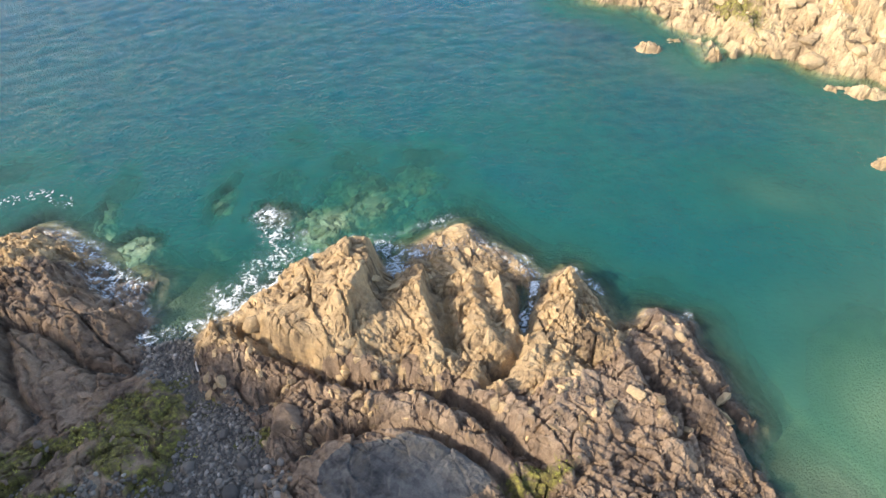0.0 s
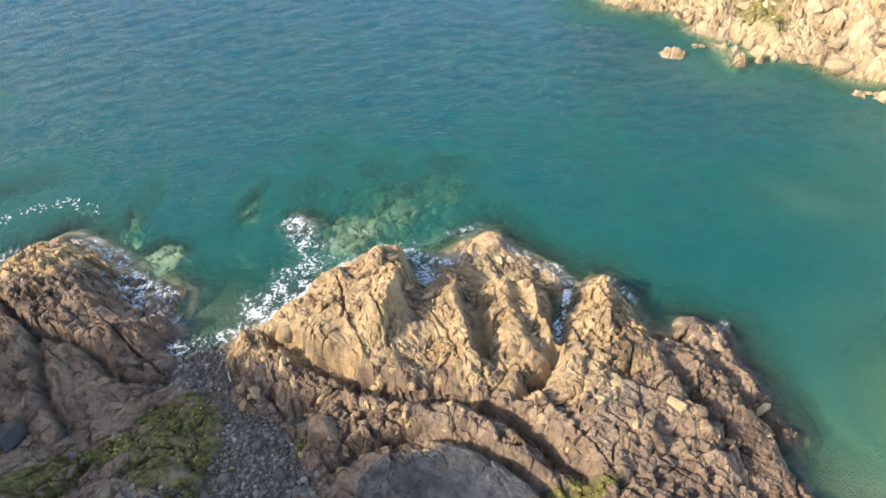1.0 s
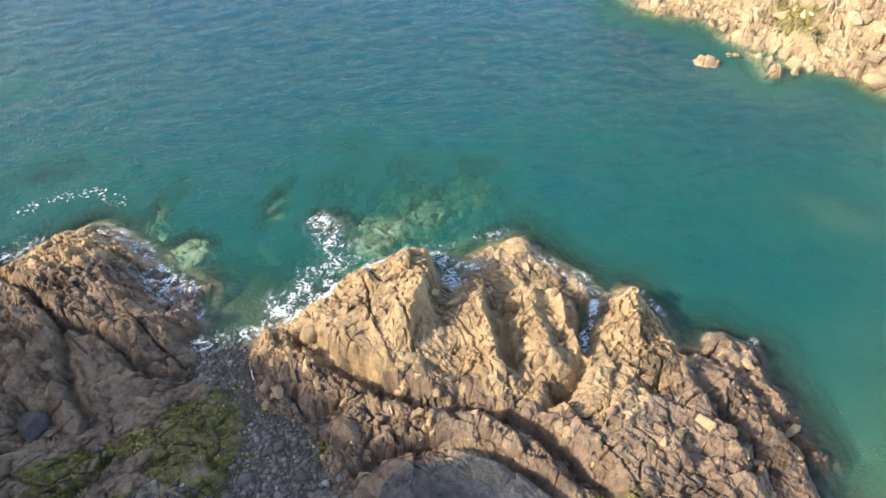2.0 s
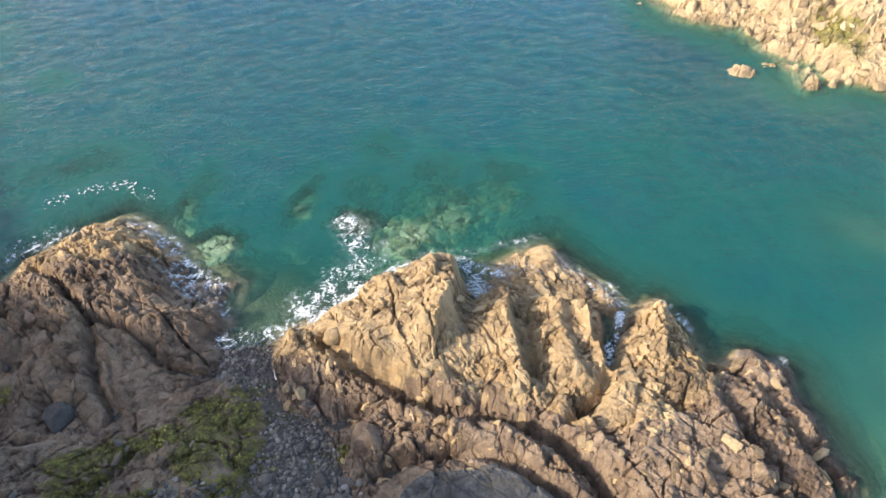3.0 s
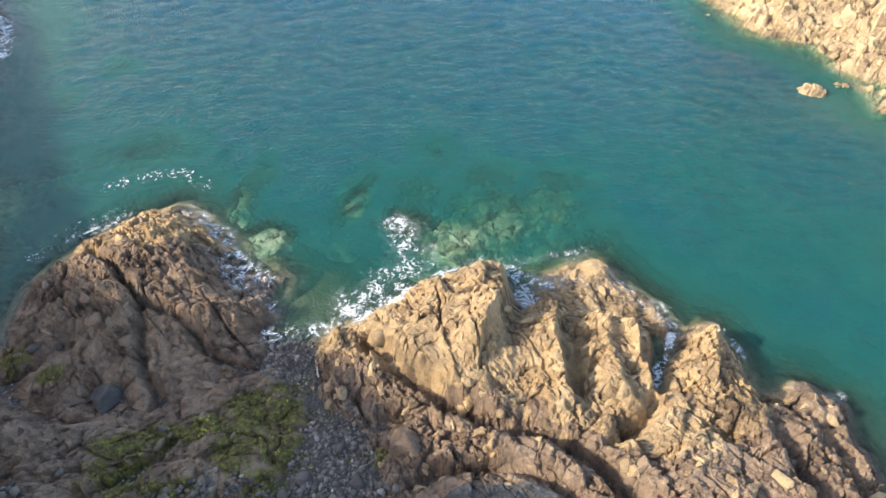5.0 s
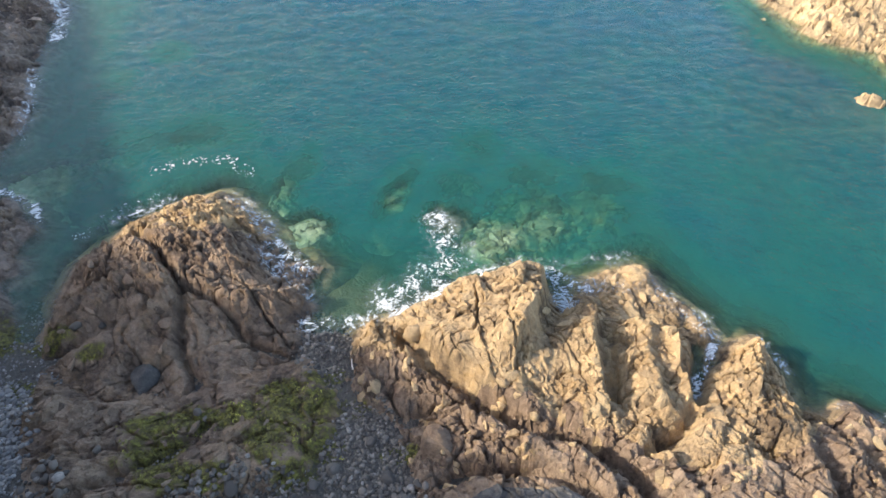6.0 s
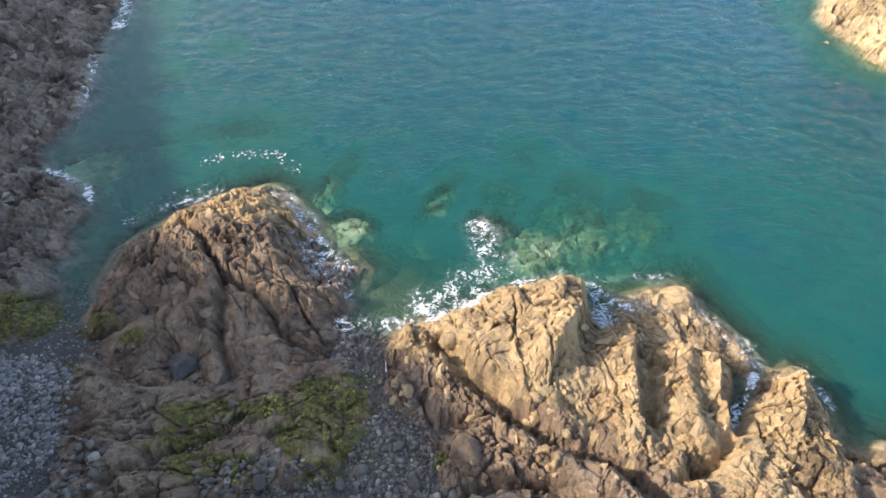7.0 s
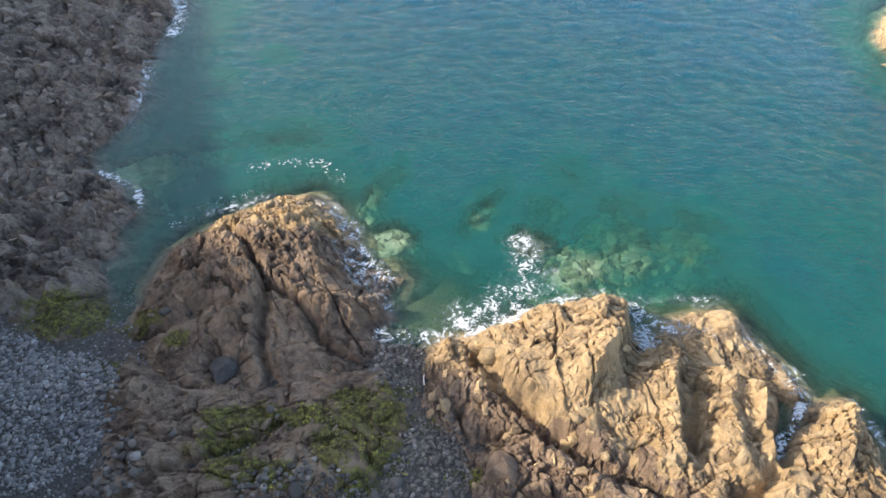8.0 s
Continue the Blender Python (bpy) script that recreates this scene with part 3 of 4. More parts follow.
def left_height(x, y):
    wx, wy = x + 0.5 * fractal(x, y, 2.4, 15, 4), y + 0.5 * fractal(x, y, 2.4, 19, 4)
    d = inside(wx, wy, LEFT)
    z = shore_profile(d, 2.0, 2.8) + 0.1
    z = z + 1.0 * spot(x, y, -29.4, 29.4, 5.0, 5.0) - 0.9 * spot(x, y, -23.4, 31.6, 3.4, 2.2, -35)
    # a slab with a lit lip over a dark step
    z = z + scarp(x, y, [(-35.2, 24.4), (-33.7, 25.4), (-32.6, 26.3), (-29.9, 27.4)], 0.9, 3.0, 0.35)
    z = z - 0.45 * spot(x, y, -32.6, 27.8, 2.2, 0.8, 28)
    # long joints
    z = z + ridge(wx, wy, [(-33.7, 31.6), (-30.6, 29.5), (-28.2, 27.5), (-25.4, 26.4), (-23.0, 24.8), (-20.5, 24.3)], -1.0, 0.28, 0.3)
    z = z + ridge(wx, wy, [(-28.1, 27.2), (-26.8, 24.8), (-25.8, 23.0), (-23.8, 20.6)], -1.0, 0.32, 0.32)
    z = z + ridge(wx, wy, [(-37.0, 21.4), (-35.0, 20.8), (-32.6, 22.6), (-30.6, 24.6)], -0.5, 0.5, 0.4)
    # the seaward wing of upturned shards
    z = z + scarp(wx, wy, [(-24.6, 26.8), (-22.7, 27.6), (-20.6, 28.6)], 0.9, 1.8, 0.6) + 0.5 * spot(x, y, -24.6, 29.6, 1.6, 1.0, 30)
    z = z + ridge(x, y, [(-19.0, 24.2), (-21.3, 21.2), (-23.7, 20.0), (-26.2, 19.2), (-29.1, 17.1)], -0.7, 0.35, 0.5)
    z = z - 0.7 * spot(x, y, -27.8, 20.9, 1.5, 1.2) - 0.5 * spot(x, y, -31.8, 17.6, 0.8, 0.8)
    low = spot(x, y, -31.5, 20.4, 4.4, 3.6, 15)
    z = z - 0.3 * low
    env = ramp(-0.8, 1.4, d) * (1 - 0.6 * low) * (1 - 0.35 * spot(x, y, -25.0, 23.6, 3.6, 2.4, -40))
    dz, tone = strata(x, y, 211, -40, [(2.4, 0.26, 0.17, 0.14), (0.9, 0.21, 0.38, 0.13), (0.42, 0.18, 0.58, 0.09)], env, 0.24)
    z = z + dz + 0.06 * fractal(x, y, 0.7, 177, 4)
    return z, tone, d


def platform_height(x, y):
    wx, wy = x + 0.7 * fractal(x, y, 2.0, 55, 3), y + 0.7 * fractal(x, y, 2.0, 59, 3)
    d = inside(wx, wy, PLATFORM)
    env = 0.7 * ramp(-0.3, 1.0, d)
    z = bed(x, y) + np.where(d > 0, 0.75 * (1 - np.exp(-np.maximum(d, 0) / 0.7)), 0.8 * d) + 0.35 * fractal(x, y, 3.0, 57, 3)
    z = z + ridge(x, y, [(-28.6, 10.0), (-27.0, 14.0), (-24.0, 16.4), (-22.5, 18.6)], -0.5, 0.25, 0.4) - 0.5 * spot(x, y, -14.6, 19.2, 1.6, 1.8) - 0.5 * spot(x, y, -18.6, 15.4, 2.0, 1.4)
    z = z + 0.5 * np.exp(-(((np.hypot(x + 32.4, y - 18.0) - 0.9) / 0.28) ** 2))
    dz, tone = strata(x, y, 1011, 20, [(2.4, 0.30, 0.2, 0.16), (1.0, 0.26, 0.3, 0.14), (0.5, 0.2, 0.4, 0.1)], env, 0.3)
    return z + dz, tone, d


def coast_height(x, y):
    wx, wy = x + 0.8 * fractal(x, y, 3.5, 25, 4), y + 0.8 * fractal(x, y, 3.5, 29, 4)
    d = inside(wx, wy, COAST)
    z = shore_profile(d, 3.0, 6.0, 0.45) + 0.0 + 0.10 * np.maximum(d - 5, 0)
    z = z + ridge(x, y, [(-46, 25.5), (-42, 26.4), (-38, 25.6)], -0.8, 1.2, 0.7)
    flat = spot(x, y, -40.5, 21.6, 4.6, 2.6, 15)
    env = ramp(-1.5, 1.5, d) * (1 - 0.75 * flat)
    dz, tone = strata(x, y, 411, 12, [(2.6, 0.55, 0.22, 0.2), (1.1, 0.4, 0.4, 0.2), (0.6, 0.25, 0.45, 0.1)], env, 0.4)
    z = z + dz + 0.12 * fractal(x, y, 1.0, 277, 3) + 0.35 * fractal(x, y, 5, 271, 3)
    return z, tone, d


def far_height(x, y):
    wx, wy = x + 0.8 * fractal(x, y, 3.0, 35, 4), y + 0.8 * fractal(x, y, 3.0, 39, 4)
    d = inside(wx, wy, FAR)
    z = shore_profile(d, 3.4, 4.0, 0.8) + 0.0 + 0.22 * np.maximum(d - 3, 0)
    z = z + ridge(x, y, [(25.6, 57.0), (27.4, 61.0), (29.5, 66.0)], -1.2, 1.4, 1.2)
    env = ramp(-1.2, 1.2, d)
    dz, tone = strata(x, y, 611, -35, [(2.6, 0.8, 0.3, 0.2), (1.15, 0.5, 0.34, 0.2), (0.6, 0.26, 0.3, 0.1)], env, 0.5)
    z = z + dz + 0.14 * fractal(x, y, 1.0, 377, 3) + 0.4 * fractal(x, y, 5, 371, 3)
    return z, tone, d


REEFS = [(-12.8, 38.0, 1.9, 1.6, 0, 4.1), (-12.4, 41.6, 2.4, 2.2, 20, 3.3), (-17.2, 40.6, 1.2, 2.8, -12, 3.8), (-9.0, 37.2, 2.6, 2.0, 30, 3.9), (-6.6, 39.8, 3.6, 3.0, -20, 3.8),
         (-12.0, 46.4, 1.6, 2.2, 30, 3.4), (-2.6, 40.6, 3.2, 2.8, 0, 3.6), (-1.6, 43.6, 2.4, 2.0, 0, 3.3), (-7.2, 43.6, 2.4, 1.8, 15, 3.5), (-25.8, 40.2, 1.3, 3.2, -8, 3.9), (-22.8, 35.4, 1.7, 1.7, 0, 3.9),
         (-44.0, 38.5, 5.0, 4.0, 40, 3.2), (-47.5, 50.5, 2.4, 1.8, 40, 3.6), (-36.0, 44.0, 4.0, 2.0, 20, 3.2), (-43.6, 55.8, 2.2, 1.6, 0, 4.0)]


def reef_height(x, y, some=REEFS):
    """Drowned rocks that rise off the bed without breaking the surface."""
    wx, wy = x + 0.6 * fractal(x, y, 1.6, 45, 3), y + 0.6 * fractal(x, y, 1.6, 49, 3)
    lift = 0 * x
    for rx, ry, a, b, turn, high in some:
        lift = np.maximum(lift, high * spot(wx, wy, rx, ry, a * 1.4, b * 1.4, turn))
    env = ramp(0.4, 1.6, lift)
    dz, tone = strata(x, y, 811, -40, [(1.5, 0.7, 0.25, 0.35), (0.8, 0.5, 0.3, 0.25)], env)
    z = bed(x, y) - 0.6 + lift * 1.0 + dz
    return np.where(z > -0.75, -0.75 + 0.3 * (z + 0.75), z), tone, lift - 0.3


# ---------------------------------------------------------------- rock masses
def outcrop(name, box, step, height, mats, label, choose=None, far=-12.0):
    x, y = grid(*box, step)
    z, tone, d = height(x, y)
    keep = (d > far) & (z > bed(x, y) - 0.5)
    pick = choose(x, y, z, d) if choose else None
    ob = sheet(name, x, y, z, keep, mats, flat=True, pick=pick, tone=tone, weed=weed_cover(x, y))
    return tagged(ob, label, "rock outcrop")


# Grey-brown in the south and east: greyer rock, plus half-shade put into the colour.
outcrop_main = outcrop("rock_headland", (-18.5, 20, 8, 38.5), 0.06, main_height, [MAT_ROCK, MAT_ROCK_GREY_SHADED, MAT_SLATE],
                       "fractured tan rock headland jutting into green sea",
                       lambda x, y, z, d: (y + 0.25 * np.minimum(x, 6) - 1.15 * np.maximum(x - 6.5, 0) + 1.8 * fractal(x, y, 3, 91, 4) < 21.6) * 1 + (spot(x, y, -3.2, 15.6, 4.8, 2.5, -8) + 0.2 * fractal(x, y, 2, 95, 3) > 0.5) * (y < 18.2) * 1)
# Tan stays on the sunlit seaward top; grey-brown below deepens the shade in colour.
outcrop_left = outcrop("rock_outcrop", (-41, -16.5, 9, 40.5), 0.065, left_height, [MAT_ROCK_GREY_SHADED, MAT_ROCK],
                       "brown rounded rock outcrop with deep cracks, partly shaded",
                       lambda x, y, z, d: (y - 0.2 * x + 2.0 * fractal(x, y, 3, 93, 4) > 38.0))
outcrop_platform = outcrop("rock_platform", (-37, -13.5, 9, 26), 0.085, platform_height, [MAT_ROCK_GREY_SHADED], "low grey-brown rock platform patched with yellow-green weed", far=-1.0)
for one in REEFS:
    wide = 2.1 * max(one[2], one[3])
    reef = outcrop("reef", (one[0] - wide, one[0] + wide, one[1] - wide, one[1] + wide), 0.15, lambda x, y: reef_height(x, y, [one]), [MAT_ROCK_DARK if one in REEFS[:2] else MAT_REEF],
                   "drowned dark reef under shallow water" if one in REEFS[:2] else "drowned pale olive reef rocks under shallow water", far=-0.05)
    tagged(reef, category="reef", group="drowned reefs")
outcrop_coast = outcrop("shore_ledge", (-92, -35, 16, 80), 0.15, coast_height, [MAT_ROCK_DARK],
                        "dark shaded rocky shore ledge with olive weed")
outcrop_far = outcrop("rock_headland", (8, 56, 36, 84), 0.15, far_height, [MAT_ROCK_FAR],
                      "sunlit pale golden rock headland across the bay")

# ---------------------------------------------------------------- ground and sea
gx, gy = np.meshgrid(np.concatenate([[-4000, -1200, -400, -150], np.arange(-100, 60.1, 0.4), [100, 300, 1200, 4000]]),
                     np.concatenate([[-4000, -1200, -300, -60], np.arange(0, 90.1, 0.4), [130, 300, 1200, 4000]]))
ground = sheet("ground", gx, gy, bed(gx, gy), np.ones(gx.shape, bool), [MAT_GROUND], weed=weed_cover(gx, gy), sand=sand_cover(gx, gy))
tagged(ground, "shingle beach sloping into a sandy sea bed", "ground", kind="structure")

sx, sy = np.meshgrid(np.concatenate([[-4000, -1200, -400, -150], np.arange(-100, 60.1, 0.25), [100, 300, 1200, 4000]]),
                     np.concatenate([[-4000, -1200, -300, -60], np.arange(0, 90.1, 0.25), [130, 300, 1200, 4000]]))
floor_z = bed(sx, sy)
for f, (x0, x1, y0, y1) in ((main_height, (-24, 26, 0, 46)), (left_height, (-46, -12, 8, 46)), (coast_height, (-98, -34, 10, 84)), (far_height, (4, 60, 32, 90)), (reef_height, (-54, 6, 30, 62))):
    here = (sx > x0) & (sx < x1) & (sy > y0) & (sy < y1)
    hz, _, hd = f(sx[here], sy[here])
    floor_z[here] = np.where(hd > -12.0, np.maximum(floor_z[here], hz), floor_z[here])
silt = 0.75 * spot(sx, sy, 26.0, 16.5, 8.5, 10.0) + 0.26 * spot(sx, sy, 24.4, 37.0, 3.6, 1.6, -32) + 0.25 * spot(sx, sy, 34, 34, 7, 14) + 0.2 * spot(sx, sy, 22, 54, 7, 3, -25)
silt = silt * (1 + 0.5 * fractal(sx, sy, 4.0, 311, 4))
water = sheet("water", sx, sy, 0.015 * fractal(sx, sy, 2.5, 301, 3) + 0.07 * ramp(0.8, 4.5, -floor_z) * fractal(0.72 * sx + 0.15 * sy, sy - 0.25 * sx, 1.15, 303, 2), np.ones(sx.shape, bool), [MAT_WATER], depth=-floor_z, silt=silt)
tagged(water, "rippled turquoise green sea water", "sea", kind="structure")

# ---------------------------------------------------------------- cliff behind, whose shadow lies over the cove
CREST = [(-130, 90), (-90, 45), (-77.5, 28), (-71, 18.5), (-68.6, 16.6), (-63.6, 15.5), (-58.6, 14.3), (-54, 13.5), (-49.6, 12), (-47, 11.2), (-45, 8.3), (-41.8, 6.8), (-39.6, 6.4), (-33.6, 4.6), (-30.6, 3.0), (-26, 1.4), (-20, -2), (-13, -24), (-9, -50)]
cx, cy = grid(-150, 0, -60, 100, 1.0)
cd, cs = along(cx, cy, CREST)
cz = np.where(cs > 0, 24.4 - 14.0 * cd, 24.4 - 0.15 * cd) + 1.2 * fractal(cx, cy, 5, 501, 4)
cliff = sheet("cliff", cx, cy, cz, cz > -2, [MAT_ROCK_DARK], tone=0.5, weed=0.0)
tagged(cliff, "high dark rock cliff above the cove", "cliff", kind="structure")


# ---------------------------------------------------------------- heights at single places
def land(x, y):
    x, y = np.atleast_1d(np.asarray(x, float)), np.atleast_1d(np.asarray(y, float))
    z = bed(x, y)
    for f, far in ((main_height, -12), (left_height, -12), (coast_height, -12), (far_height, -12), (platform_height, -1)):
        h, _, d = f(x, y)
        z = np.where(d > far, np.maximum(z, h), z)
    return z


def hull_mesh(name, seed, mat, sides):
    """An angular block of jointed rock: the hull of points scattered near the faces of a skewed box."""
    rnd = random.Random(seed)
    bm = bmesh.new()
    skew = rnd.uniform(-0.3, 0.3)
    for _ in range(15):
        p = [rnd.uniform(-1, 1) for _ in range(3)]
        k = max(range(3), key=lambda n: abs(p[n]))
        p[k] = math.copysign(rnd.uniform(0.8, 1), p[k])
        bm.verts.new(((p[0] + skew * p[1]) * sides[0], p[1] * sides[1], p[2] * sides[2]))
    res = bmesh.ops.convex_hull(bm, input=bm.verts)
    bmesh.ops.delete(bm, geom=[v for v in set(res["geom_interior"]) | set(res["geom_unused"]) if isinstance(v, bmesh.types.BMVert)], context="VERTS")
    bmesh.ops.recalc_face_normals(bm, faces=bm.faces)
    me = bpy.data.meshes.new(name)
    bm.to_mesh(me)
    bm.free()
    me.materials.append(mat)
    a = me.attributes.new("tone", "FLOAT", "POINT")
    a.data.foreach_set("value", [rnd.random()] * len(me.vertices))
    return me


def slabs(owner, count, outline, size, angle, mat, seed, sink=0.25, where=None):
    """Angular blocks that sit in the broken face of a rock mass, as its parts."""
    rnd = random.Random(seed)
    kinds = [hull_mesh("slab", seed + k, mat, (1.0, rnd.uniform(0.4, 0.75), rnd.uniform(0.28, 0.5))) for k in range(9)]
    xs, ys = [p[0] for p in outline], [p[1] for p in outline]
    n = count * 40
    px = np.array([rnd.uniform(min(xs), max(xs)) for _ in range(n)])
    py = np.array([rnd.uniform(min(ys), max(ys)) for _ in range(n)])
    ok = inside(px, py, outline) > 0.7
    if where:
        ok &= where(px, py)
    px, py = px[ok][:count], py[ok][:count]
    here = land(px, py)
    sx0, sy0 = (land(px + 0.5, py) - land(px - 0.5, py)), (land(px, py + 0.5) - land(px, py - 0.5))
    for x, y, z, gx0, gy0 in zip(px, py, here, sx0, sy0):
        lie = Vector((-0.8 * gx0, -0.8 * gy0, 1)).normalized().to_track_quat("Z", "Y")
        r = size * rnd.choice((0.35, 0.45, 0.5, 0.6, 0.75, 1.0))
        ob = new("slab", rnd.choice(kinds))
        ob.parent = owner
        ob.matrix_basis = Matrix.LocRotScale((x, y, z - sink * r * 0.2), lie @ Euler((rnd.gauss(0, 0.16), rnd.gauss(0, 0.16), radians(angle) + rnd.gauss(0, 0.45))).to_quaternion(), (r, r, r))


slabs(outcrop_main, 280, MAIN, 0.55, -62, MAT_ROCK, 900, where=lambda x, y: (y > 17.5) & (spot(x, y, -10.5, 26.0, 3.4, 1.6, -35) < 0.4))
slabs(outcrop_left, 130, LEFT, 0.5, -40, MAT_ROCK_GREY_SHADED, 930, where=lambda x, y: y > 18)
slabs(outcrop_platform, 60, PLATFORM, 0.5, 20, MAT_ROCK_GREY_SHADED, 940)
slabs(outcrop_coast, 260, [(-58, 60), (-50, 40), (-43, 31), (-40, 26), (-48, 22), (-70, 42), (-74, 60)], 0.7, 12, MAT_ROCK_DARK, 950)
slabs(outcrop_far, 300, [(14, 68), (22, 62), (25, 57), (33, 53), (38, 50), (46, 52), (44, 66), (24, 74)], 0.75, -35, MAT_ROCK_FAR, 970)


# ---------------------------------------------------------------- single boulders and islets
def boulder(x, y, r, seed, mat, label, flat=0.7, group="", angular=0.0, rise=0.3, name="boulder"):
    ob = new(name, stone_mesh(name, seed, mat, (1, 0.85, flat), angular, 3))
    z = float(land(x, y)[0])
    ob.matrix_basis = Matrix.LocRotScale((x, y, max(z, -0.4) + r * flat * rise), Euler((0, 0, seed * 1.3)), (r, r, r))
    return tagged(ob, label, "boulder", group)


boulder(-12.4, 26.3, 0.65, 3, MAT_ROCK, "rounded tan boulder wedged beside the headland", 0.9)
boulder(-4.7, 21.9, 0.36, 5, MAT_ROCK_FAR, "small pale block lying in a crevice", 0.8, angular=0.8)
boulder(-9.6, 19.7, 1.15, 7, MAT_ROCK_GREY_SHADED, "large smooth grey-brown split boulder", 0.75, rise=0.1, angular=0.75)
for k, (x, y, r) in enumerate([(-14.8, 17.6, 0.6), (-19.6, 15.3, 0.7), (-28.5, 14.0, 0.45), (-27.7, 16.0, 0.4), (-23.3, 19.2, 0.4), (-13.3, 19.5, 0.5), (-11.8, 17.6, 0.6),
                               (-33.4, 23.5, 0.65), (-31.9, 23.8, 0.4), (-10.6, 16.4, 0.7), (-12.2, 15.8, 0.8), (-28.0, 13.2, 0.4), (-22.8, 19.0, 0.3), (-15.6, 16.4, 0.5)]):
    boulder(x, y, r * 0.75, 20 + k, MAT_RUBBLE, "grey-brown sea-worn boulder among cobbles", 0.7, "boulders of the cove", 0.6)
for k, (x, y, r) in enumerate([(33.0, 53.4, 1.2), (30.6, 55.2, 0.7), (38.6, 51.0, 1.0), (36.6, 52.8, 0.8)]):
    boulder(x, y, r, 50 + k, MAT_ROCK_FAR, "pale golden boulder at the water's edge", 0.6, "boulders of the far shore", 0.7)


def islet_height(cx0, cy0, r, high, turn):
    def height(x, y):
        wx, wy = x + 0.35 * fractal(x, y, 1.0, 85, 3), y + 0.35 * fractal(x, y, 1.0, 89, 3)
        lift = spot(wx, wy, cx0, cy0, r * 1.5, r * 0.85, turn)
        dz, tone = strata(x, y, 1211, -35, [(1.1, 0.5, 0.3, 0.2), (0.5, 0.3, 0.3, 0.1)], ramp(0.2, 0.6, lift))
        return -2.2 + (2.2 + high) * lift ** 0.8 + dz, tone, lift - 0.12
    return height


for x, y, r, high, turn in [(19.3, 57.3, 1.05, 0.55, -20), (22.0, 58.6, 1.0, 0.35, 10), (24.9, 55.4, 1.0, 0.8, 60), (26.9, 55.7, 0.7, 0.6, 80), (33.6, 49.4, 1.5, 0.3, -20), (35.8, 48.6, 1.5, 0.5, -15), (33.2, 39.7, 1.3, 0.7, 0), (11.8, 69.6, 0.6, 0.3, 20)]:
    islet = outcrop("islet", (x - 2.6 * r, x + 2.6 * r, y - 2.6 * r, y + 2.6 * r), 0.11, islet_height(x, y, r, high, turn), [MAT_ROCK_FAR], "small pale rock islet off the far shore", far=0.0)
    tagged(islet, category="islet", group="islets off the far shore")
boulder(-27.8, 20.9, 1.15, 11, MAT_SLATE, "dark slate-coloured boulder sunk in a hollow", 0.6, angular=0.85, rise=0.05)


def driftwood(x, y, long, turn):
    """A bleached branch: a tapered, slightly bent stick with a stub."""
    bm = bmesh.new()
    rings = []
    for k in range(7):
        f = k / 6
        r = 0.06 * (1 - 0.6 * f)
        mid = Vector((long * (f - 0.5), 0.08 * math.sin(f * 3), 0.05 + 0.10 * f))
        rings.append([bm.verts.new(mid + Vector((0, r * math.cos(a * 1.047), r * math.sin(a * 1.047)))) for a in range(6)])
    for p, q in zip(rings, rings[1:]):
        for a in range(6):
            bm.faces.new((p[a], p[(a + 1) % 6], q[(a + 1) % 6], q[a]))
    bm.faces.new(rings[0][::-1])
    bm.faces.new(rings[-1])
    me = bpy.data.meshes.new("driftwood")
    bm.to_mesh(me)
    bm.free()
    m, n, l, p = material("bleached_wood")
    g = tex(n, l, "ShaderNodeTexNoise", 14.0, n.new("ShaderNodeNewGeometry").outputs["Position"], 5, 0.6)
    l.new(tones(n, l, g.outputs[0], (0.3, (0.45, 0.42, 0.37)), (0.7, (0.72, 0.69, 0.63))), p.inputs["Base Color"])
    p.inputs["Roughness"].default_value = 0.8
    me.materials.append(m)
    ob = new("driftwood", me)
    ob.matrix_basis = pose(x, y, float(land(x, y)[0]) + 0.03, 0, 0, turn)
    return tagged(ob, "bleached driftwood stick lying on cobbles", "driftwood")


driftwood(-15.9, 24.6, 1.0, 105)
DROWNED = [hull_mesh("drowned_boulder", 400 + k, MAT_REEF, (1, 0.75, 0.5)) for k in range(7)]
rnd = random.Random(31)
SUNKEN = [(-6.4, 39.6, 4.6, 3.6), (-6.4, 39.4, 4.6, 3.2), (-4.0, 41.0, 5.0, 3.6), (-7.2, 43.4, 2.6, 1.8), (-2.4, 40.8, 3.0, 3.2), (-9.0, 37.0, 2.4, 1.6), (-12.0, 46.0, 1.6, 2.4), (-17.2, 40.4, 1.0, 2.8), (-25.8, 40.0, 1.2, 3.0), (-22.6, 35.4, 1.4, 1.4)]
spots = []
for _ in range(230):
    cx0, cy0, ra, rb = rnd.choice(SUNKEN)
    a, q = rnd.uniform(0, 6.283), math.sqrt(rnd.random())
    spots.append((cx0 + ra * q * math.cos(a), cy0 + rb * q * math.sin(a), rnd.choice((0.25, 0.3, 0.4, 0.5, 0.65, 0.8))))
spots = np.array(spots)
spot_z = np.maximum(land(spots[:, 0], spots[:, 1]), reef_height(spots[:, 0], spots[:, 1])[0])
for (x, y, r), z in zip(spots, spot_z):
    if z < -0.35:
        ob = new("drowned_boulder", rnd.choice(DROWNED))
        ob.matrix_basis = Matrix.LocRotScale((x, y, min(z + 0.2 * r, -0.25 - 0.5 * r)), Euler((rnd.gauss(0, 0.2), rnd.gauss(0, 0.2), rnd.uniform(0, 6.28))), (r, r, r))
        tagged(ob, "pale olive boulder lying under shallow water", "boulder", "drowned boulders")

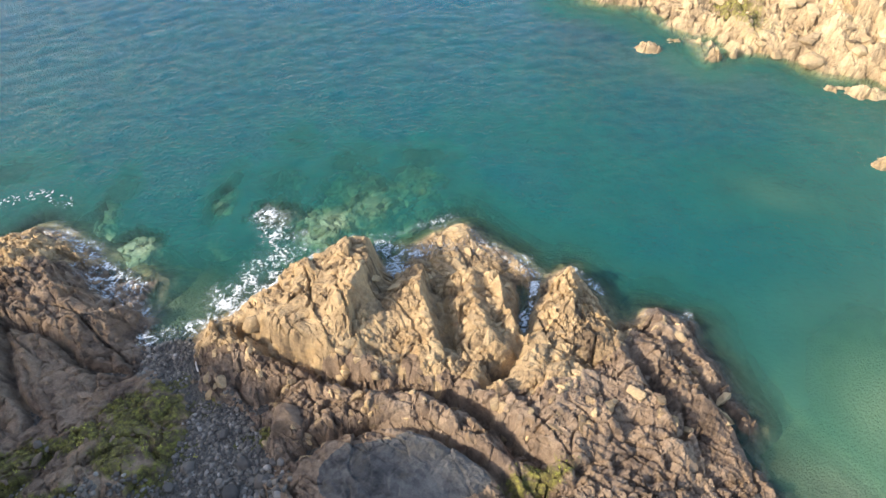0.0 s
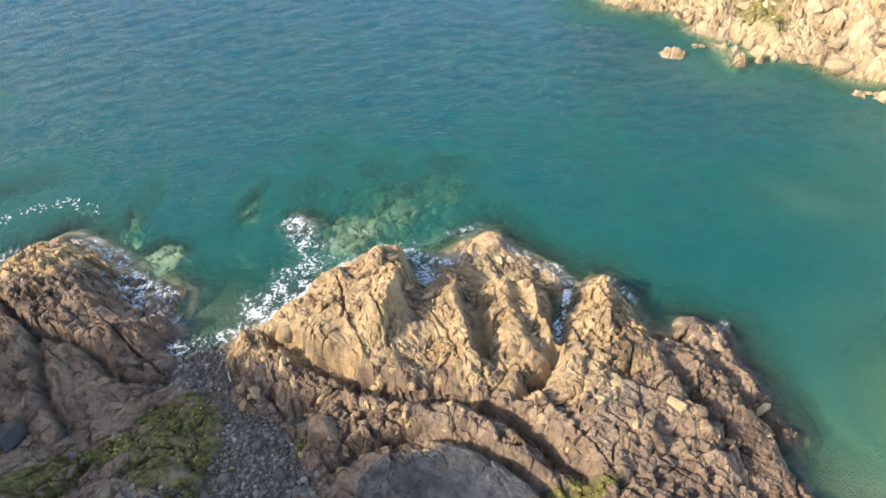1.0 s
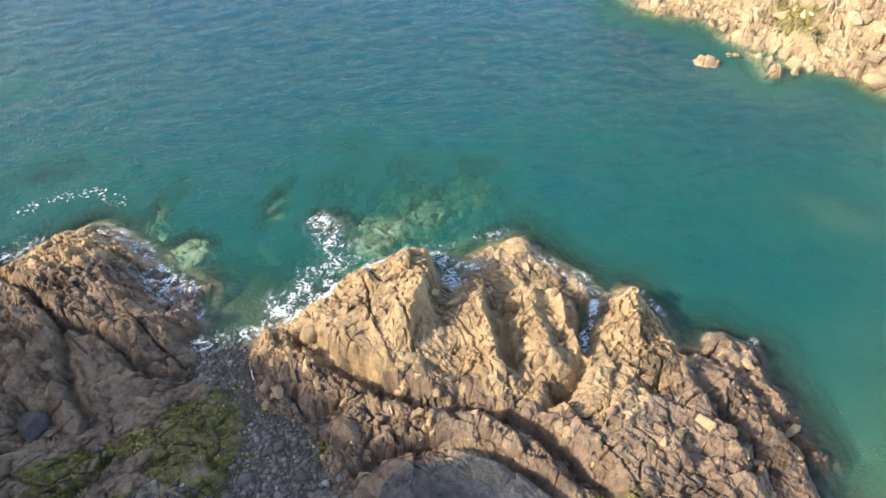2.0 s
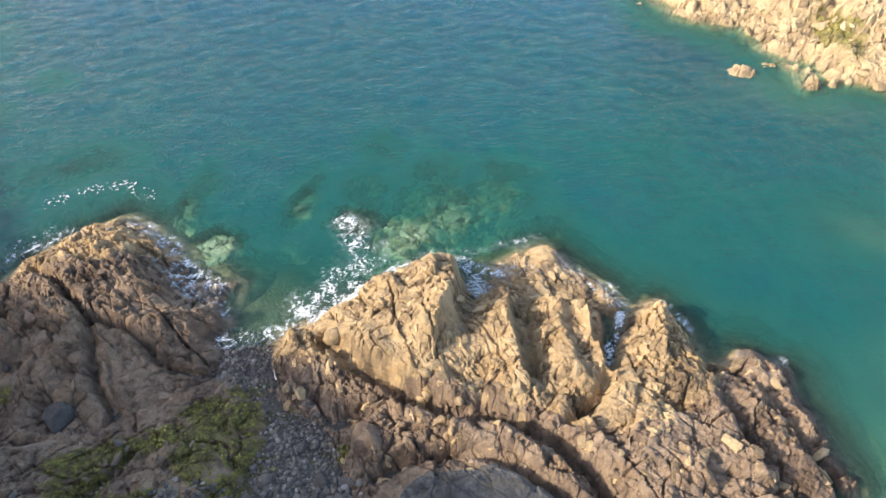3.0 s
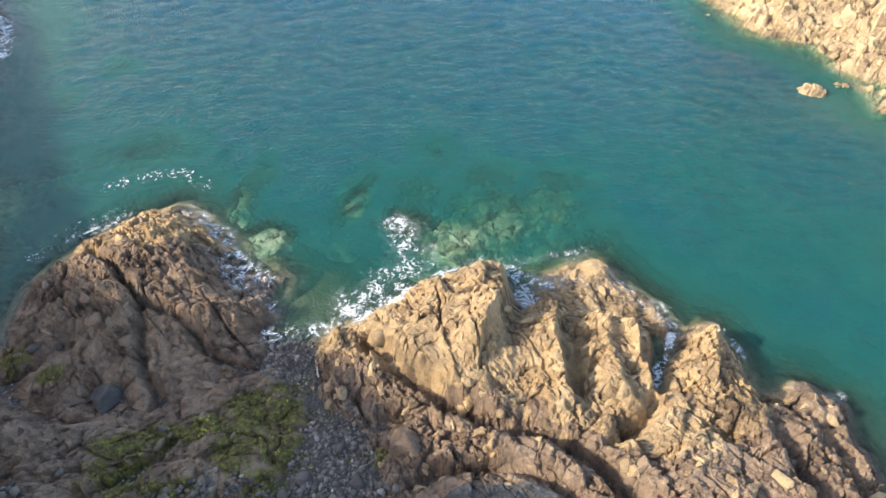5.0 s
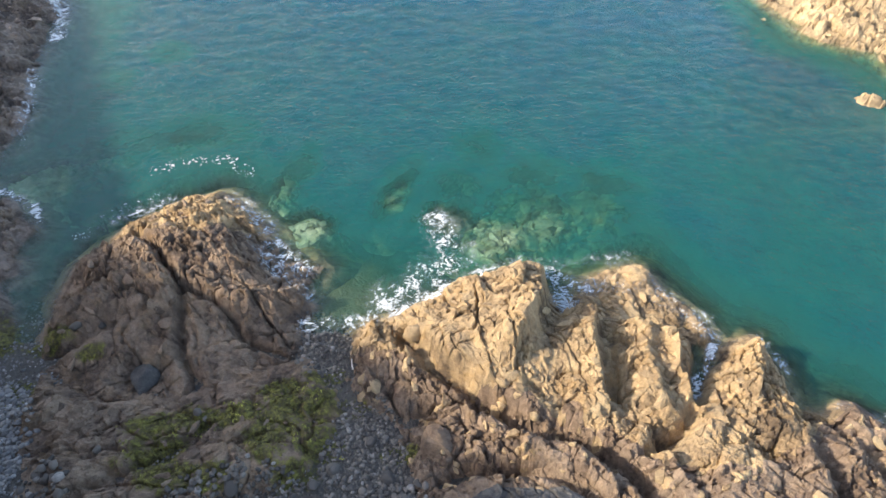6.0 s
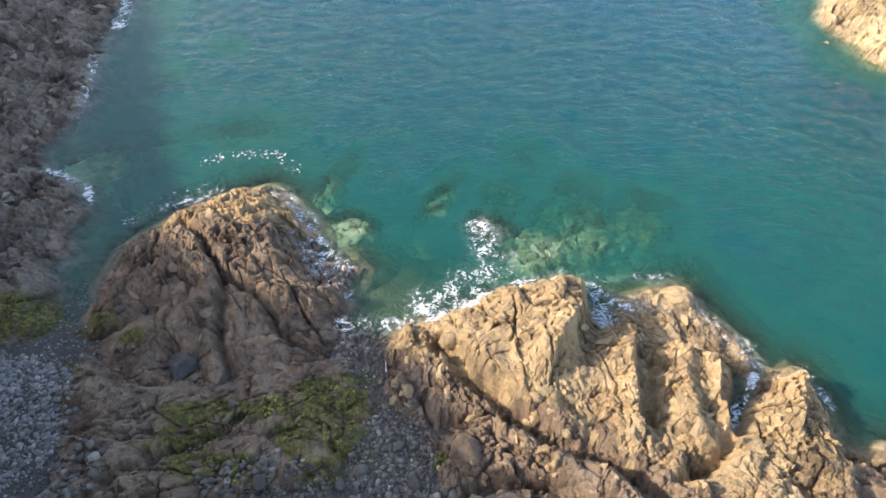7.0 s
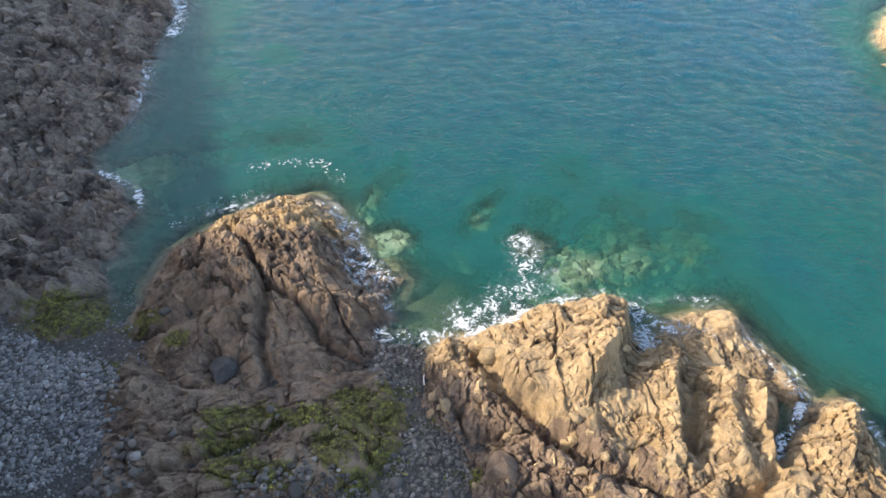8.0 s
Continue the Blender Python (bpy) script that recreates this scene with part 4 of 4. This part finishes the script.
# ---------------------------------------------------------------- cobbles of the cove
PEBBLES = [stone_mesh("cobble", 200 + k, MAT_PEBBLE, (1, 0.6 + 0.07 * k, 0.45 + 0.05 * (k % 4)), 0.25 * (k % 3), 2) for k in range(6)]
RUBBLE = [stone_mesh("cobble", 230 + k, MAT_RUBBLE, (1, 0.6 + 0.07 * k, 0.45 + 0.05 * (k % 4)), 0.35 + 0.2 * (k % 3), 2) for k in range(6)]
SHINGLE = [stone_mesh("pebble", 260 + k, MAT_PEBBLE, (1, 0.6 + 0.07 * k, 0.5), 0.0, 1) for k in range(6)]
BEACHES = [(-14.0, 20.8, 1.7, 1.5, 0, 0.11), (-21.4, 14.6, 1.4, 1.0, 0, 0.13), (-36.5, 14.5, 5.0, 5.0, 0, 0.13), (-42.0, 17.0, 5.5, 2.4, 10, 0.13), (-13.4, 18.4, 2.4, 2.6, 0, 0.11), (-18.0, 25.2, 1.5, 2.2, -15, 0.11), (-18.6, 15.2, 3.0, 2.0, 0, 0.12), (-11.0, 15.6, 2.2, 2.2, 0, 0.15),
           (-29.4, 13.0, 1.6, 2.0, 0, 0.17), (-18.8, 27.2, 1.6, 1.2, 0, 0.16)]
rnd = random.Random(77)
cobbles = []
for bx, by, ra, rb, turn, mean in BEACHES:
    for _ in range(int(ra * rb * 3.14 * 0.6 / (mean * mean))):
        a, q = rnd.uniform(0, 6.283), math.sqrt(rnd.random())
        cobbles.append((bx + ra * q * math.cos(a), by + rb * q * math.sin(a), mean * rnd.choice((0.4, 0.5, 0.6, 0.6, 0.8, 0.8, 1.0, 1.1, 1.3, 1.7))))
for _ in range(9000):
    cobbles.append((rnd.uniform(-46, -9), rnd.uniform(10.5, 27.5), rnd.choice((0.05, 0.06, 0.08, 0.1, 0.13))))
cobbles = np.array(cobbles)
cobble_z = land(cobbles[:, 0], cobbles[:, 1])
loose = (cobbles[:, 2] > 0.135) | (cobble_z < bed(cobbles[:, 0], cobbles[:, 1]) + 0.12)
cobbles, cobble_z = cobbles[loose], cobble_z[loose]
order = np.argsort(-cobbles[:, 2])
single, rest = order[:300], order[300:]
for k in single:
    x, y, r = cobbles[k]
    ob = new("cobble", rnd.choice(PEBBLES if x < -31 else RUBBLE))
    ob.matrix_basis = Matrix.LocRotScale((x, y, cobble_z[k] + 0.18 * r), Euler((rnd.gauss(0, 0.2), rnd.gauss(0, 0.2), rnd.uniform(0, 6.28))), (r, r, r))
    tagged(ob, "grey sea-worn cobble on the shingle" if x < -31 else "dark brown-grey cobble among weedy rubble", "cobble", "cobbles of the cove")


def joined(name, shapes, places, mat, label, category):
    """One mesh of many loose pieces, each a turned and scaled copy of one of the shapes."""
    verts, faces, base = [], [], 0
    data = []
    for me in shapes:
        co = np.empty(len(me.vertices) * 3)
        me.vertices.foreach_get("co", co)
        data.append((co.reshape(-1, 3), np.array([list(p.vertices) for p in me.polygons])))
    for k, (x, y, z, r, a) in enumerate(places):
        co, fc = data[k % len(data)]
        c, s = math.cos(a), math.sin(a)
        verts.append(np.stack([x + r * (c * co[:, 0] - s * co[:, 1]), y + r * (s * co[:, 0] + c * co[:, 1]), z + r * co[:, 2]], -1))
        faces.append(fc + base)
        base += len(co)
    me = bpy.data.meshes.new(name)
    me.from_pydata(np.concatenate(verts).tolist(), [], np.concatenate(faces).tolist())
    me.polygons.foreach_set("use_smooth", [True] * len(me.polygons))
    me.materials.append(mat)
    return tagged(new(name, me), label, category, kind="stuff")


joined("shingle", SHINGLE, [(*cobbles[k, :2], cobble_z[k] + 0.15 * cobbles[k, 2], cobbles[k, 2], rnd.uniform(0, 6.28)) for k in rest if cobbles[k, 0] < -31], MAT_PEBBLE,
       "grey shingle of small sea-worn stones", "shingle")
joined("rubble", SHINGLE, [(*cobbles[k, :2], cobble_z[k] + 0.15 * cobbles[k, 2], cobbles[k, 2], rnd.uniform(0, 6.28)) for k in rest if cobbles[k, 0] >= -31], MAT_RUBBLE,
       "dark brown-grey rubble between weedy rocks", "rubble")


# ---------------------------------------------------------------- seaweed
def frond_mesh(seed):
    """A clump of short flat fronds."""
    r = random.Random(seed)
    bm = bmesh.new()
    for _ in range(7):
        a, ln, w = r.uniform(0, 6.28), r.uniform(0.5, 1.0), r.uniform(0.10, 0.2)
        d, n = Vector((math.cos(a), math.sin(a), 0)), Vector((-math.sin(a), math.cos(a), 0))
        up = r.uniform(0.15, 0.6)
        pts = [n * w * 0.5, -n * w * 0.5, d * ln * 0.5 - n * w + Vector((0, 0, up * 0.6)), d * ln * 0.5 + n * w + Vector((0, 0, up * 0.6)), d * ln + Vector((0, 0, up * 0.3))]
        v = [bm.verts.new(p) for p in pts]
        bm.faces.new((v[0], v[1], v[2]))
        bm.faces.new((v[0], v[2], v[3]))
        bm.faces.new((v[3], v[2], v[4]))
    me = bpy.data.meshes.new("frond")
    bm.to_mesh(me)
    bm.free()
    return me


tufts = []
for wx, wy, ra, rb in [w for w in WEED_SPOTS if -30 < w[0] < 20]:
    for _ in range(int(ra * rb * 42)):
        a, q = rnd.uniform(0, 6.283), math.sqrt(rnd.random()) * 1.1
        tufts.append((wx + ra * q * math.cos(a + 0.35), wy + rb * q * math.sin(a + 0.35)))
tufts = np.array(tufts)
thick = smooth_noise(tufts[:, 0], tufts[:, 1], 1.1, 655) + 0.5 * smooth_noise(tufts[:, 0], tufts[:, 1], 0.4, 657) > 0.3
tufts = tufts[thick]
tuft_z = land(tufts[:, 0], tufts[:, 1])
joined("seaweed", [frond_mesh(700 + k) for k in range(8)], [(x, y, z + 0.01, rnd.uniform(0.08, 0.2), rnd.uniform(0, 6.28)) for (x, y), z in zip(tufts, tuft_z)], MAT_WEED,
       "yellow-green seaweed tufts over wet rock", "seaweed")

# ---------------------------------------------------------------- foam where the swell breaks
HEADLAND_FOAM = [([(-13.6, 37.6), (-12.4, 36.6), (-12.6, 35.2), (-12.8, 33.6)], 1.3, 0.66), ([(-14.2, 28.8), (-12.2, 30.4), (-10.6, 32.0), (-8.6, 33.4), (-7.0, 34.0)], 1.0, 1.0), ([(-15.4, 29.6), (-13.2, 32.2), (-11.2, 34.6)], 1.7, 0.72),
                 ([(-4.8, 34.2), (-4.0, 32.4), (-3.5, 30.6)], 0.9, 0.8), ([(-3.4, 33.4), (-0.8, 33.4), (1.4, 33.6), (3.4, 32.6), (5.4, 30.8)], 1.2, 0.62), ([(-7.0, 34.8), (-4.0, 35.2), (0.6, 36.4)], 0.7, 0.5),
                 ([(4.4, 27.4), (4.3, 26.0)], 0.35, 0.8), ([(-18.6, 27.4), (-16.6, 27.8), (-14.6, 28.8)], 0.7, 0.62)]
OUTCROP_FOAM = [([(-29.5, 37.6), (-26.4, 35.6), (-24.8, 33.6), (-21.4, 31.4)], 1.2, 0.56), ([(-25.8, 33.0), (-22.6, 30.4), (-20.4, 29.0)], 1.3, 0.5), ([(-19.8, 27.0), (-17.6, 27.2), (-15.4, 28.4)], 0.8, 0.66),
              ([(-38.4, 31.6), (-36.4, 34.4), (-33.6, 36.4)], 0.7, 0.6), ([(5.4, 29.8), (4.8, 27.6)], 0.4, 0.75), ([(8.2, 31.0), (9.6, 28.8)], 0.5, 0.5), ([(12.0, 26.8), (14.8, 26.4)], 0.6, 0.5)]
FLECKS = [([(-36.6, 39.6), (-34.0, 41.0), (-31.6, 41.6), (-29.0, 40.2)], 1.1, 1.0), ([(-39.4, 31.0), (-37.6, 34.6), (-34.6, 36.8)], 0.9, 0.8)]
COAST_FOAM = [([(-60.0, 62.6), (-57.8, 60.4), (-56.4, 56.6)], 1.0, 0.95), ([(-55.2, 50.6), (-52.4, 45.6), (-50.6, 41.6)], 0.7, 0.6), ([(-48.8, 35.2), (-44.6, 34.4), (-42.4, 32.2)], 0.6, 0.66)]
COAST_FLECKS = [([(-54.0, 50.0), (-49.6, 40.6)], 1.2, 0.7)]


def foam_sheet(box, step, lines, specks, rocks, label):
    """Lace of foam: white where streaks run close, a thin veil between; it lies on water and on washed rock."""
    fx, fy = grid(*box, step)
    wash, fleck = 0 * fx, 0 * fx
    for line, wide, much in lines:
        wash = np.maximum(wash, much * np.exp(-((along(fx, fy, line)[0] / wide) ** 2)))
    for line, wide, much in specks:
        fleck = np.maximum(fleck, much * np.exp(-((along(fx, fy, line)[0] / wide) ** 2)))
    near = (wash > 0.06) | (fleck > 0.2)
    wx, wy = fx + 0.5 * fractal(fx, fy, 1.1, 61, 2), fy + 0.5 * fractal(fx, fy, 1.1, 65, 2)
    fine = 1 - np.abs(fractal(wx, wy * 1.25, 0.26, 63, 3, 0.6)) * 3.0
    wide = 1 - np.abs(fractal(wx, wy, 0.75, 67, 4, 0.6)) * 3.6
    lace = 0.55 * fine + 0.45 * wide + 0.55 * fractal(fx, fy, 1.5, 73, 3) + 0.25 * fractal(fx, fy, 0.13, 75, 2)
    thick = np.clip((lace - 0.84 + wash * 0.92) / 0.85, 0, 1) * ramp(0.05, 0.6, wash) + 0.10 * wash * ramp(0.1, 0.5, wash)
    thick = np.where(fractal(fx, fy, 0.15, 69, 2) * fleck > 0.42, 0.7, thick)
    rock = np.full(fx.shape, -9.0)
    for f in rocks:
        h, _, hd = f(fx[near], fy[near])
        rock[near] = np.where(hd > -12.0, np.maximum(rock[near], h), rock[near])
    ob = sheet("sea_foam", fx, fy, np.maximum(rock, 0.03) + 0.04 + 0.03 * thick, near & (thick > 0.04) & (rock < 0.9), [MAT_FOAM], thick=thick)
    return tagged(ob, label, "foam", kind="stuff")


foam_sheet((-40, 15, 25.5, 43.5), 0.05, HEADLAND_FOAM + OUTCROP_FOAM, FLECKS, (main_height, left_height), "white lacy foam along the wet rocks")
foam_sheet((-62, -41, 31, 64), 0.08, COAST_FOAM, COAST_FLECKS, (coast_height,), "thin white foam along the dark shore")
